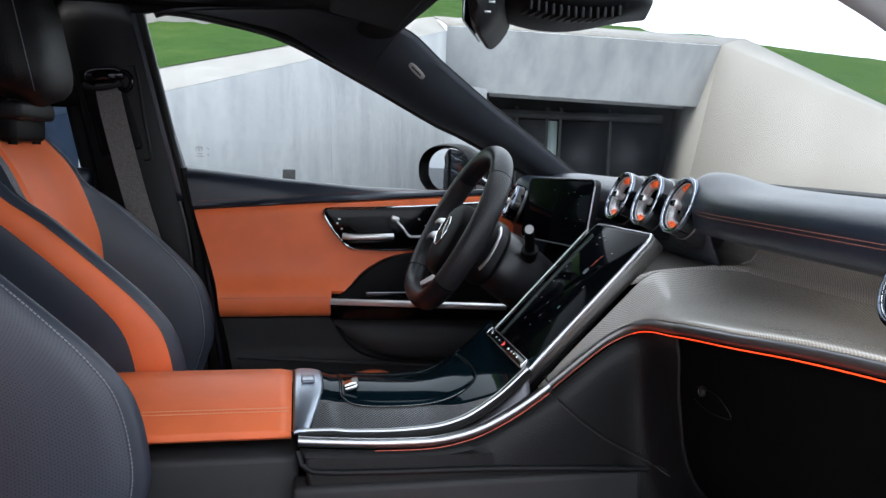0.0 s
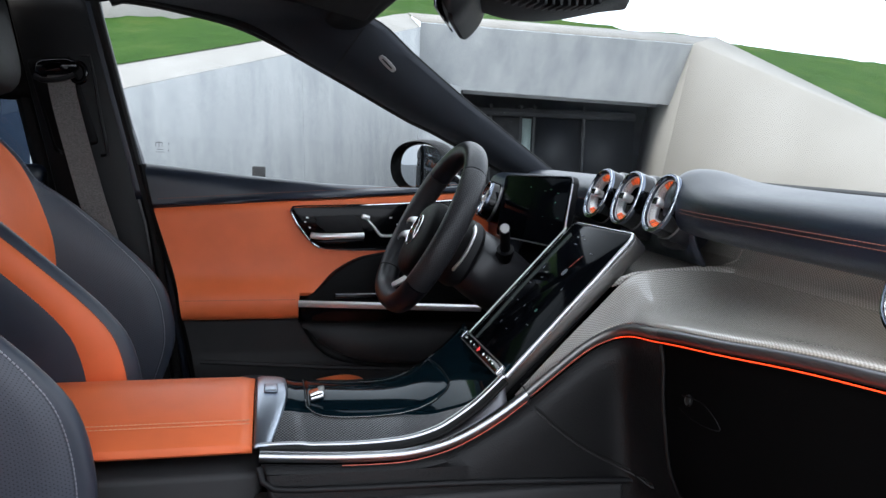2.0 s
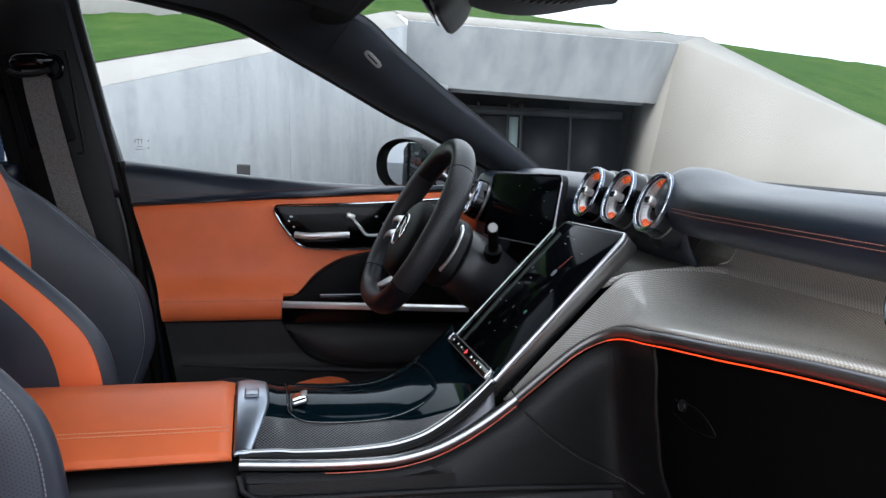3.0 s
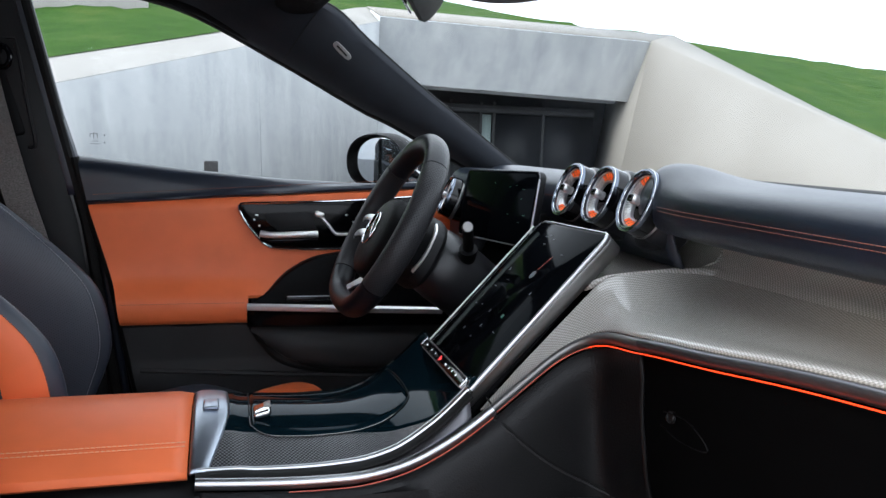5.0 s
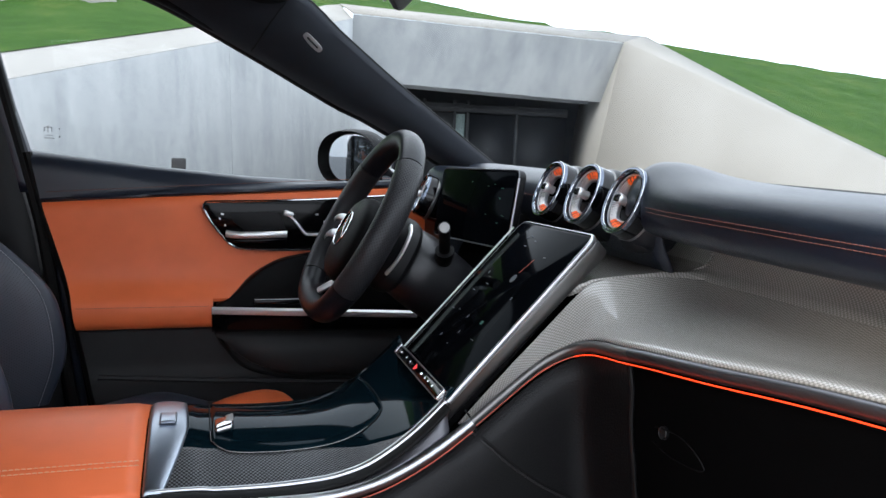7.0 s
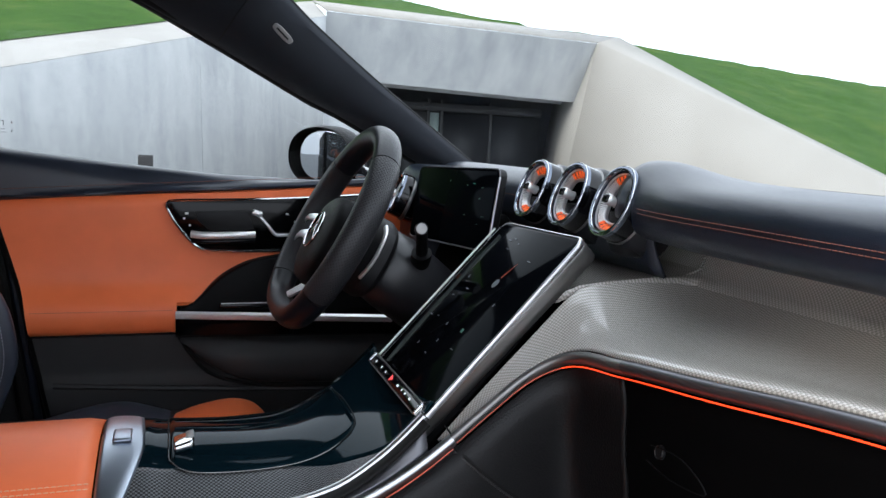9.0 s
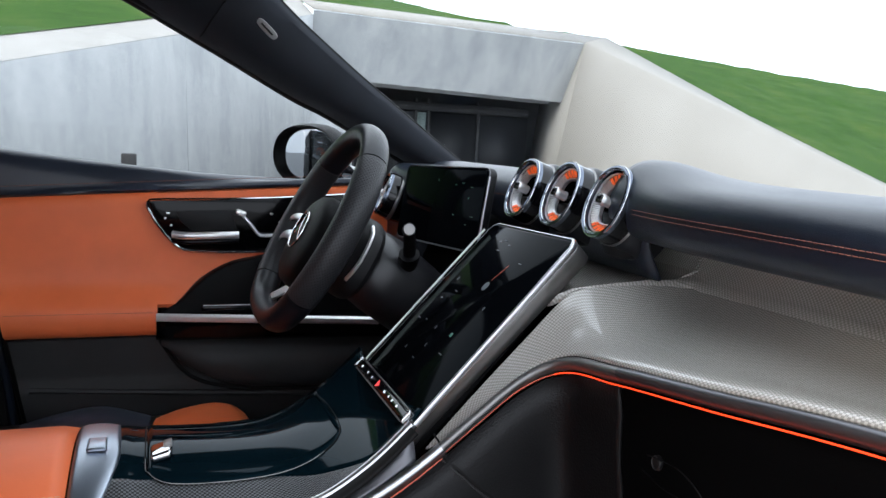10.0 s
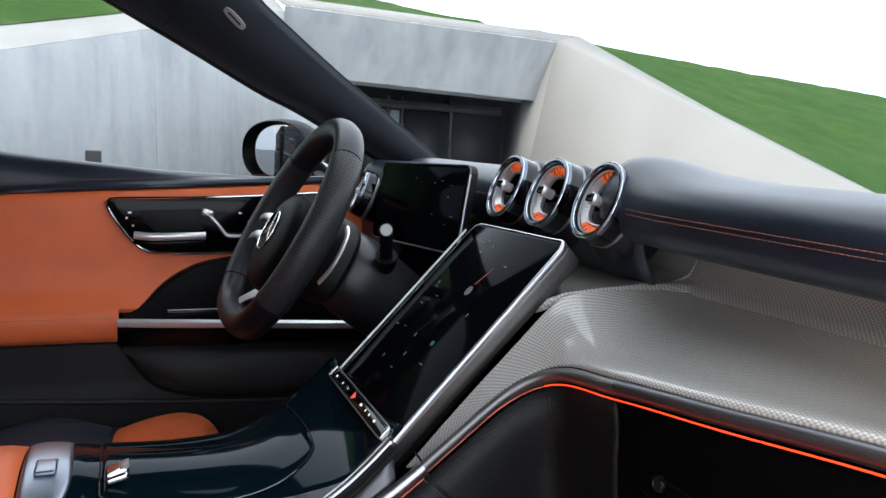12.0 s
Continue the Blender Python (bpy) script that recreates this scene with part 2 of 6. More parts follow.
bump(WING, noise_tex(WING, 3, 4), "Fac", 0.06, 0.01)
COPING = material("pale_concrete", (0.62, 0.61, 0.585), 0.85)
base(COPING, ramp(COPING, noise_tex(COPING, 1.6, 6, 0.6), "Fac", [(0.3, (0.255, 0.246, 0.230)), (0.7, (0.315, 0.305, 0.288))]), "Color")
bump(COPING, noise_tex(COPING, 30, 3), "Fac", 0.2, 0.006)
GRASS = material("mown_grass", (0.06, 0.13, 0.03), 0.9)
gn = noise_tex(GRASS, 0.9, 6, 0.7)
gf = noise_tex(GRASS, 24, 4, 0.7)
gm = node(GRASS, "ShaderNodeMath")
gm.operation = "MULTIPLY_ADD"
gm.inputs[1].default_value = 0.6
link(GRASS, gf, "Fac", gm, 0)
link(GRASS, gn, "Fac", gm, 2)
base(GRASS, ramp(GRASS, gm, "Value", [(0.5, (0.022, 0.058, 0.012)), (0.8, (0.042, 0.098, 0.020)), (1.1, (0.075, 0.115, 0.028))]), "Color")
bump(GRASS, gf, "Fac", 0.8, 0.05)
GRASS.node_tree.nodes["Principled BSDF"].inputs["Specular IOR Level"].default_value = 0.05
ASPHALT = material("forecourt_concrete", (0.38, 0.38, 0.37), 0.9)
base(ASPHALT, ramp(ASPHALT, noise_tex(ASPHALT, 3, 6), "Fac", [(0.3, (0.27, 0.27, 0.265)), (0.7, (0.35, 0.345, 0.34))]), "Color")
bump(ASPHALT, noise_tex(ASPHALT, 120, 3), "Fac", 0.5, 0.01)
# near-black stands in for shade on the passage concrete; screen frames share it
PASSAGE_SHADE_FRAME = material("passage_shade_and_frame", (0.035, 0.037, 0.04), 0.7)
base(PASSAGE_SHADE_FRAME, ramp(PASSAGE_SHADE_FRAME, noise_tex(PASSAGE_SHADE_FRAME, 2, 5), "Fac", [(0.3, (0.02, 0.022, 0.026)), (0.7, (0.045, 0.047, 0.05))]), "Color")
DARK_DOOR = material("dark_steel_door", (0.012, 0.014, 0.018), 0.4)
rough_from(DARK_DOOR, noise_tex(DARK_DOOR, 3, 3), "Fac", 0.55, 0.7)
PALE_DOOR = material("pale_glass_panel", (0.30, 0.38, 0.37), 0.3)
rough_from(PALE_DOOR, noise_tex(PALE_DOOR, 3, 3), "Fac", 0.25, 0.4)


# ---- mesh helpers ----
def V(*a):
    return np.array(a, float)


def cr(points, n):
    """A smooth curve through the points, resampled to n points of even spacing."""
    p = np.array(points, float)
    q = np.vstack([2 * p[0] - p[1], p, 2 * p[-1] - p[-2]])
    out = []
    for i in range(len(p) - 1):
        a, b, c, d = q[i:i + 4]
        for t in np.linspace(0, 1, 24, endpoint=False):
            out.append(0.5 * (2 * b + (c - a) * t + (2 * a - 5 * b + 4 * c - d) * t * t + (3 * b - 3 * c + d - a) * t ** 3))
    out.append(p[-1])
    out = np.array(out)
    s = np.concatenate([[0], np.cumsum(np.linalg.norm(np.diff(out, axis=0), axis=1))])
    u = np.linspace(0, s[-1], n)
    return np.stack([np.interp(u, s, out[:, k]) for k in range(out.shape[1])], 1)


def lin(points, n):
    """A polyline resampled to n points of even spacing."""
    p = np.array(points, float)
    s = np.concatenate([[0], np.cumsum(np.linalg.norm(np.diff(p, axis=0), axis=1))])
    u = np.linspace(0, s[-1], n)
    return np.stack([np.interp(u, s, p[:, k]) for k in range(p.shape[1])], 1)


def grid(rows, close_u=False, close_v=False, caps=False, own_uv=False):
    """A sheet through rows of points; UV in metres. close_v joins the last point of a row to its first."""
    rows = [np.array(r, float) for r in rows]
    nu, nv = len(rows), len(rows[0])
    verts = np.concatenate(rows)
    mid = nv // 2
    us = np.concatenate([[0], np.cumsum([np.linalg.norm(rows[i + 1] - rows[i], axis=1).mean() for i in range(nu - 1)])])
    ref = rows[nu // 2]
    vs = np.concatenate([[0], np.cumsum(np.linalg.norm(np.diff(ref, axis=0), axis=1))])
    vs = vs - vs[mid]
    # own_uv: lengths counted row by row from the last point's edge
    ue = np.concatenate([[0], np.cumsum([np.linalg.norm(rows[i + 1][-1] - rows[i][-1]) for i in range(nu - 1)])])
    ve = [np.concatenate([[0], np.cumsum(np.linalg.norm(np.diff(r[::-1], axis=0), axis=1))])[::-1] for r in rows]
    faces, uvs = [], []
    for i in range(nu if close_u else nu - 1):
        for j in range(nv if close_v else nv - 1):
            i2, j2 = (i + 1) % nu, (j + 1) % nv
            faces.append((i * nv + j, i2 * nv + j, i2 * nv + j2, i * nv + j2))
            ua = us[i]
            ub = us[i + 1] if i + 1 < nu else us[i] + 0.01
            va = vs[j]
            vb = vs[j + 1] if j + 1 < nv else vs[j] + 0.01
            if own_uv:
                uvs.append(((ue[i], ve[i][j]), (ue[i2], ve[i2][j]), (ue[i2], ve[i2][j2]), (ue[i], ve[i][j2])))
            else:
                uvs.append(((ua, va), (ub, va), (ub, vb), (ua, vb)))
    if caps and close_v:
        faces.append(tuple(range(nv - 1, -1, -1)))
        uvs.append(tuple((0.0, 0.0) for _ in range(nv)))
        faces.append(tuple((nu - 1) * nv + j for j in range(nv)))
        uvs.append(tuple((0.0, 0.0) for _ in range(nv)))
    return verts, faces, uvs


def frames(path, up, closed=False):
    p = np.array(path, float)
    t = np.roll(p, -1, 0) - np.roll(p, 1, 0) if closed else np.gradient(p, axis=0)
    t /= np.linalg.norm(t, axis=1)[:, None] + 1e-12
    s = np.cross(t, np.array(up, float))
    s /= np.linalg.norm(s, axis=1)[:, None] + 1e-12
    return t, s, np.cross(s, t)


def sweep(path, prof, up=(0, 0, 1), closed=False, caps=True, scale=None):
    """prof: points (side, up) round the path."""
    t, s, u = frames(path, up, closed)
    rows = []
    for i, p in enumerate(np.array(path, float)):
        k = 1 if scale is None else scale[i]
        rows.append([p + k * (a * s[i] + b * u[i]) for a, b in prof])
    return grid(rows, close_u=closed, close_v=True, caps=caps and not closed)


def circle(r, n, ry=None, power=2.0):
    out = []
    for k in range(n):
        a = 2 * math.pi * k / n
        c, s = math.cos(a), math.sin(a)
        e = 2 / power
        out.append((r * math.copysign(abs(c) ** e, c), (ry or r) * math.copysign(abs(s) ** e, s)))
    return out


def tube(path, r, n=10, up=(0, 0, 1), closed=False):
    return sweep(path, circle(r, n), up, closed)


def lathe(prof, n=40, sy=1.0):
    """prof: (radius, height) turned about local z; sy squeezes local y. Open ends."""
    rows = [[(r * math.cos(2 * math.pi * k / n), sy * r * math.sin(2 * math.pi * k / n), h) for k in range(n)] for r, h in prof]
    return grid(rows, close_v=True, caps=True)


def rbox(center, size, bevel=0.004, seg=3, rot=None):
    bm = bmesh.new()
    bmesh.ops.create_cube(bm, size=1)
    bmesh.ops.scale(bm, vec=size, verts=bm.verts)
    if bevel:
        bmesh.ops.bevel(bm, geom=bm.edges[:], offset=bevel, segments=seg, affect="EDGES", profile=0.5)
    m = Matrix.Translation(center) @ (rot.to_4x4() if rot else Matrix())
    bm.verts.index_update()
    v = np.array([(m @ w.co)[:] for w in bm.verts])
    f = [tuple(w.index for w in q.verts) for q in bm.faces]
    uv = [tuple((w.co.x, w.co.y) for w in q.verts) for q in bm.faces]
    bm.free()
    return v, f, uv


def plate(outline, to_world, depth, bevel=0.002, seg=2):
    """A flat shape given by 2D points, to_world(a, b, h) gives its place; thick by depth, edges rounded."""
    bm = bmesh.new()
    vs = [bm.verts.new((a, b, 0)) for a, b in outline]
    f = bm.faces.new(vs)
    r = bmesh.ops.extrude_face_region(bm, geom=[f])
    top = [e for e in r["geom"] if isinstance(e, bmesh.types.BMVert)]
    bmesh.ops.translate(bm, vec=(0, 0, depth), verts=top)
    bmesh.ops.recalc_face_normals(bm, faces=bm.faces)
    if bevel:
        ed = [e for e in bm.edges if all(v.co.z > depth / 2 for v in e.verts)]
        bmesh.ops.bevel(bm, geom=ed, offset=bevel, segments=seg, affect="EDGES", profile=0.5)
    bm.verts.index_update()
    v = np.array([to_world(*w.co) for w in bm.verts])
    f = [tuple(w.index for w in q.verts) for q in bm.faces]
    uv = [tuple((w.co.x, w.co.y) for w in q.verts) for q in bm.faces]
    bm.free()
    return v, f, uv


def join(*gs):
    v, f, uv, o = [], [], [], 0
    for g in gs:
        v.append(np.array(g[0]))
        f += [tuple(i + o for i in q) for q in g[1]]
        uv += list(g[2])
        o += len(g[0])
    return np.concatenate(v), f, uv


def thing(name, at, label, category, group="", kind=""):
    e = new(name)
    e.location = at
    e.empty_display_size = 0.05
    return tagged(e, label, category, group, kind)


def world_at(ob):
    p = Vector((0, 0, 0))
    while ob is not None:
        p += ob.location
        ob = ob.parent
    return p


def part(name, g, mat, parent=None, label="", thick=0.0, offset=-1.0, sharp=35, at=None):
    """Links one mesh under a thing or a part; places are given in the world."""
    o = np.array(world_at(parent)) if parent is not None else np.zeros(3)
    o2 = np.array(at, float) if at is not None else o
    me = bpy.data.meshes.new(name)
    me.from_pydata([tuple(p) for p in np.array(g[0]) - o2], [], g[1])
    layer = me.uv_layers.new(name="UVMap")
    flat = [c for q in g[2] for p in q for c in p]
    layer.data.foreach_set("uv", flat)
    me.materials.append(mat)
    bm = bmesh.new()
    bm.from_mesh(me)
    bmesh.ops.recalc_face_normals(bm, faces=bm.faces)
    bm.to_mesh(me)
    bm.free()
    me.polygons.foreach_set("use_smooth", [True] * len(me.polygons))
    me.set_sharp_from_angle(angle=radians(sharp))
    ob = new(name, me)
    if parent is not None:
        ob.parent = parent
    ob.location = o2 - o
    if thick:
        md = ob.modifiers.new("thickness", "SOLIDIFY")
        md.thickness, md.offset = thick, offset
    if label:
        ob["label"] = label
    return ob


def stitches(path, step=0.006, length=0.0042, r=0.0006, up=(0, 0, 1), lift=0.0004):
    p = np.array(path, float)
    s = np.concatenate([[0], np.cumsum(np.linalg.norm(np.diff(p, axis=0), axis=1))])
    n = max(2, int(s[-1] / step))
    out = []
    for k in range(n):
        ends = [np.array([np.interp(k * step + d, s, p[:, i]) for i in range(3)]) for d in (0.0, length / 2, length)]
        t = ends[2] - ends[0]
        if np.linalg.norm(t) < 1e-6:
            continue
        ends[1] = ends[1] + np.array(up) * lift
        out.append(sweep(ends, circle(r, 5), up=np.cross(t, V(0.3, 0.5, 0.8)), caps=True))
    return join(*out)


def mesh_poly(points, faces):
    """Plain faces through points, UV from the first two axes."""
    v = np.array(points, float)
    return v, [tuple(f) for f in faces], [tuple((v[i][0], v[i][2]) for i in f) for f in faces]


# ---- outside ----
def site(d, l, z):
    """A place in front of the parked car: d metres ahead of the door side, l metres to the right of that line."""
    return V(-0.314 + 0.187 * d + 0.982 * l, -1.226 + 0.982 * d - 0.187 * l, z)


ground = part("ground", mesh_poly([(-3000, -3000, 0), (3000, -3000, 0), (3000, 3000, 0), (-3000, 3000, 0)], [(0, 1, 2, 3)]), ASPHALT)
tagged(ground, "pale grey concrete forecourt reaching the horizon", "ground", kind="structure")


def slab(front, back, low):
    """A wall between a front top line and a back top line, down to the lower front line."""
    n = len(front)
    v = list(front) + list(back) + list(low)
    f = []
    for i in range(n - 1):
        f += [(i, i + 1, n + i + 1, n + i), (2 * n + i, 2 * n + i + 1, i + 1, i)]
    return mesh_poly(v, f)


# left wing wall, rising towards the passage
LT = [site(17.0, -0.05, 3.66), site(13.0, -1.7, 2.68), site(9.0, -3.3, 1.70), site(6.5, -4.3, 1.08), site(4.0, -5.3, 0.48)]
LB = [site(17.0, -0.05, 0), site(13.0, -1.62, 0), site(9.0, -3.2, 0), site(6.5, -4.2, 0), site(4.0, -5.2, 0)]
out = (site(0, -1, 0) - site(0, 0, 0)) * 0.9 + (site(1, 0, 0) - site(0, 0, 0)) * 0.35
LC = [p + out * 0.70 + V(0, 0, 0.19) for p in LT]
LC[0] = site(18.0, -0.35, 4.10)
left_wall = part("wall_left_wing", slab(LT, [p + out * 0.05 for p in LT], LB), CONCRETE, thick=0.3, offset=-1)
tagged(left_wall, "smooth grey cast concrete wing wall rising to the passage", "wall", kind="structure")
part("coping", slab(LC, [p + out * 0.6 - V(0, 0, 0.02) for p in LC], [p + V(0, 0, 0.004) for p in LT]), COPING, left_wall)
# a shallow drip line and formwork joints
for k, (u, w) in enumerate(((0.28, 0.003), (0.55, 0.003), (0.80, 0.003))):
    i = min(3, int(u * 4))
    q = u * 4 - i
    a, b = LT[i] * (1 - q) + LT[i + 1] * q, LB[i] * (1 - q) + LB[i + 1] * q
    side = (LT[i + 1] - LT[i]) * V(1, 1, 0)
    side /= np.linalg.norm(side)
    nrm = -out / np.linalg.norm(out) * 0.004
    part("joint", mesh_poly([a - side * w + nrm, a + side * w + nrm, b + side * w + nrm, b - side * w + nrm], [(0, 1, 2, 3)]), CONCRETE, left_wall, thick=0.01)

# beam over the passage
BL, BR = site(17.0, -0.05, 3.76), site(19.0, 6.60, 3.78)
BLb, BRb = site(17.7, -0.05, 2.46), site(19.5, 6.27, 2.35)
deep = site(6, 0, 0) - site(0, 0, 0)
beam = part("beam", mesh_poly([BL, BR, BRb, BLb, BL + deep * 0.2, BR + deep * 0.2, BRb + deep * 0.2, BLb + deep * 0.2],
            [(0, 1, 2, 3), (0, 4, 5, 1), (1, 5, 6, 2), (0, 3, 7, 4), (4, 7, 6, 5)]), CONCRETE)
tagged(beam, "grey concrete lintel over a dark passage", "lintel", kind="structure")
bc = [site(18.0, -0.35, 4.10), site(19.65, 7.30, 4.05)]
part("coping", mesh_poly([BL + V(0, 0, 0.004), BR + V(0, 0, 0.004), bc[1], bc[0]], [(0, 1, 2, 3)]), COPING, beam, thick=0.02)

# right wing wall, battered, falling away from the passage
RT = [site(19.0, 6.58, 3.78), site(15.0, 8.60, 1.98), site(11.4, 9.85, 0.55), site(9.5, 10.4, 0.0)]
RB = [site(18.0, 5.62, 0.0), site(14.2, 7.54, 0.0), site(10.9, 9.4, 0.0), site(9.3, 10.3, 0.0)]
right_wall = part("wall_right_wing", slab(RT, [site(19.6, 7.32, 4.05), site(15.1, 8.80, 2.05)] + [p + V(0.3, 0.1, 0) for p in RT[2:]], RB), WING, thick=0.03, offset=-1, sharp=60)
tagged(right_wall, "pale sunlit concrete wing wall with a falling top edge", "wall", kind="structure")

# passage under the beam; its deep shade is put into the wall colour
part("wall_return", mesh_poly([site(17.02, -0.06, 0), site(17.75, 0.90, 0), site(17.72, 0.90, 2.50), site(17.0, -0.06, 2.60)], [(0, 1, 2, 3)]), CONCRETE, left_wall, thick=0.2)
pw = [site(18.6, 0.9, 0), site(21.5, -0.1, 0), site(22.2, 6.12, 0), site(18.1, 5.68, 0)]
part("passage_side", mesh_poly([pw[0], pw[1], pw[1] + V(0, 0, 3.65), pw[0] + V(0, 0, 2.6)], [(0, 1, 2, 3)]), PASSAGE_SHADE_FRAME, beam, thick=0.1)
part("passage_back", mesh_poly([pw[1], site(22.2, 7.4, 0), site(22.2, 7.4, 3.65), pw[1] + V(0, 0, 3.65)], [(0, 1, 2, 3)]), PASSAGE_SHADE_FRAME, beam, thick=0.1)
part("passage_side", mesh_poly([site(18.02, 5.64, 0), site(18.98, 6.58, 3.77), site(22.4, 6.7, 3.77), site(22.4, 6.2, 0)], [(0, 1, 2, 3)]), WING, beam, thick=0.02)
part("passage_roof", mesh_poly([site(17.7, -0.1, 3.6), pw[1] + V(0, 0, 3.6), pw[2] + V(0, 0.2, 3.6), site(19.6, 6.5, 3.6)], [(0, 1, 2, 3)]), PASSAGE_SHADE_FRAME, beam, thick=0.1)


def along(a, b, t, z):
    p = a * (1 - t) + b * t
    return V(p[0], p[1], z)


fa, fb = site(20.4, 0.1, 0), site(21.2, 5.85, 0)
front = thing("passage_screen", tuple(along(fa, fb, 0.5, 0)), "dark framed glazed screen standing inside the passage", "screen")
for t0, t1, mat, nm in ((0.0, 0.30, DARK_DOOR, "panel"), (0.31, 0.44, PASSAGE_SHADE_FRAME, "panel"), (0.455, 0.50, PALE_DOOR, "panel"), (0.52, 0.74, DARK_DOOR, "panel"), (0.76, 1.0, DARK_DOOR, "panel")):
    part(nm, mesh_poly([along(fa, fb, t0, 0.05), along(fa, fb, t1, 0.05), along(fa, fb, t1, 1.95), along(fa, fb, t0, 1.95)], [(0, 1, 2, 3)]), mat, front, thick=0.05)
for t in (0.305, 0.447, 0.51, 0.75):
    part("mullion", rbox(along(fa, fb, t, 1.15), (0.08, 0.12, 2.3), 0.01), PASSAGE_SHADE_FRAME, front)
part("head", tube([along(fa, fb, 0, 2.1), along(fa, fb, 0.5, 2.1), along(fa, fb, 1, 2.1)], 0.12, 8), PASSAGE_SHADE_FRAME, front)

# grass bank behind and above the walls, uneven
def bank(edge_low, edge_high, nu, nv, amp):
    rows = []
    lo, hi = cr(edge_low, nu), cr(edge_high, nu)
    for i in range(nu):
        row = []
        for j in range(nv):
            t = j / (nv - 1)
            p = lo[i] * (1 - t) + hi[i] * t
            row.append(p + V(0, 0, amp * noise.noise(Vector(p) * 0.8) * math.sin(math.pi * min(1, t * 1.2)) + amp * 0.5 * noise.noise(Vector(p) * 5) * min(1, t * 6)))
        rows.append(row)
    return grid(rows)


gl = part("grass_bank", bank([site(3.5, -6.2, 0.55), site(6.3, -4.95, 1.20), site(9.0, -4.0, 1.84), site(13.0, -2.4, 2.82), site(17.2, -0.9, 3.86), site(18.2, 0.3, 4.06), site(19.2, 4, 4.12), site(20.1, 7.4, 4.06)],
                             [site(16, -26, 4.4), site(24, -18, 5.8), site(29, -14, 8.0), site(34, -9, 9.6), site(34, -2.2, 8.1), site(32, 2.2, 6.85), site(29, 6.3, 5.70), site(26, 9.4, 4.86)], 90, 60, 0.12), GRASS)
tagged(gl, "mown green grass bank above the walls", "grass", kind="structure")
gr = part("grass_bank", bank([site(19.7, 7.3, 4.03), site(17.5, 7.95, 3.06), site(15.0, 8.72, 1.99), site(11.4, 9.9, 0.53), site(9.4, 10.4, 0.0), site(5, 12.5, -0.02)],
                             [site(25.6, 9.3, 4.82), site(25.5, 12.2, 4.54), site(25, 14.3, 4.27), site(24, 17.5, 3.84), site(22, 21, 3.21), site(12, 27, 1.0)], 70, 50, 0.12), GRASS)
tagged(gr, "mown green grass slope falling away beside the pale wall", "grass", kind="structure")
# unseen higher slope, added so glossy surfaces reflect green instead of sky
unseen_hill = part("grass_bank", bank([site(15.8, -25.6, 4.3), site(23.8, -17.8, 5.7), site(28.8, -13.9, 7.8), site(33.8, -9, 9.4), site(33.8, -2.4, 8.0)],
                               [site(32, -48, 15), site(42, -36, 18), site(50, -26, 20), site(54, -15, 20), site(50, -4.5, 11.8)], 30, 20, 0.3), GRASS)
tagged(unseen_hill, "unseen green hillside added to darken reflections", "grass", kind="structure")
hw = part("concrete_slab", rbox(site(14.0, -5.05, 3.24), (2.1, 0.4, 0.36), 0.03, rot=Euler((0, 0, radians(8))).to_matrix()), COPING)
tagged(hw, "long pale concrete slab on the grass bank", "slab", kind="structure")

# small bollard by the car
bol = thing("bollard", (site(4.6, -0.93, 0)[0], site(4.6, -0.93, 0)[1], 0), "dark grey metal bollard on the forecourt", "bollard")
bx, by = site(4.6, -0.93, 0)[:2]
part("post", rbox((bx, by, 0.46), (0.06, 0.06, 0.92), 0.006), DARK_PLASTIC, bol)
part("head", rbox((bx, by, 0.965), (0.075, 0.075, 0.09), 0.006), LOWER_PLASTIC, bol)


# ---- car body round the cabin ----
body = thing("car_body", (0, 0, 0.30), "dark cabin shell of a parked car with black lining", "car body", kind="structure")
YS = 0.72
# belt line, side window edge and windscreen edge on the driver's side
WIN = [(-0.580, 1.104), (-0.605, 1.19), (-0.635, 1.32), (-0.662, 1.425), (-0.652, 1.450), (-0.615, 1.458), (-0.50, 1.443), (-0.352, 1.409), (-0.16, 1.317), (0.028, 1.219), (0.10, 1.188), (0.30, 1.085)]
SCR = [(-0.30, 0.60, 1.475), (-0.20, 0.63, 1.462), (-0.072, 0.655, 1.437), (0.02, 0.66, 1.365), (0.145, 0.665, 1.270), (0.27, 0.672, 1.182), (0.40, 0.68, 1.092), (0.52, 0.69, 1.02)]
win_top = cr([(x + 0.004, YS, z + 0.013) for x, z in WIN[4:]], 40)
scr = cr(SCR, 40)


def pillar_rows(sign=1):
    rows = []
    for i in range(40):
        a, b = win_top[i].copy(), scr[i].copy()
        # each row runs from the side window's edge to the windscreen's edge, swelling inwards
        m1 = a * 0.67 + b * 0.33 + V(0, -0.022, 0.0)
        m2 = a * 0.33 + b * 0.67 + V(0, -0.020, 0.0)
        row = [a + V(0, 0.03, 0), a, m1, m2, b, b + V(0.012, 0.012, 0.006)]
        rows.append(cr([p * V(1, sign, 1) for p in row], 14))
    return rows


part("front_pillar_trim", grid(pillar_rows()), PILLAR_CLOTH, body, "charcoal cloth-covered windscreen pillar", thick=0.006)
fe = cr([(-0.35, -0.62, 1.47), (-0.2, -0.66, 1.415), (-0.05, -0.69, 1.345), (0.078, -0.70, 1.285), (0.123, -0.70, 1.264), (0.3, -0.70, 1.175), (0.45, -0.70, 1.095)], 40)
far = [cr([p, p + V(0.004, -0.025, 0.020), p + V(0.014, -0.05, 0.045), p + V(0.03, -0.07, 0.075)], 10) for p in fe]
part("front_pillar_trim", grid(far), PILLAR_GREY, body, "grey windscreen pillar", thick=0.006)
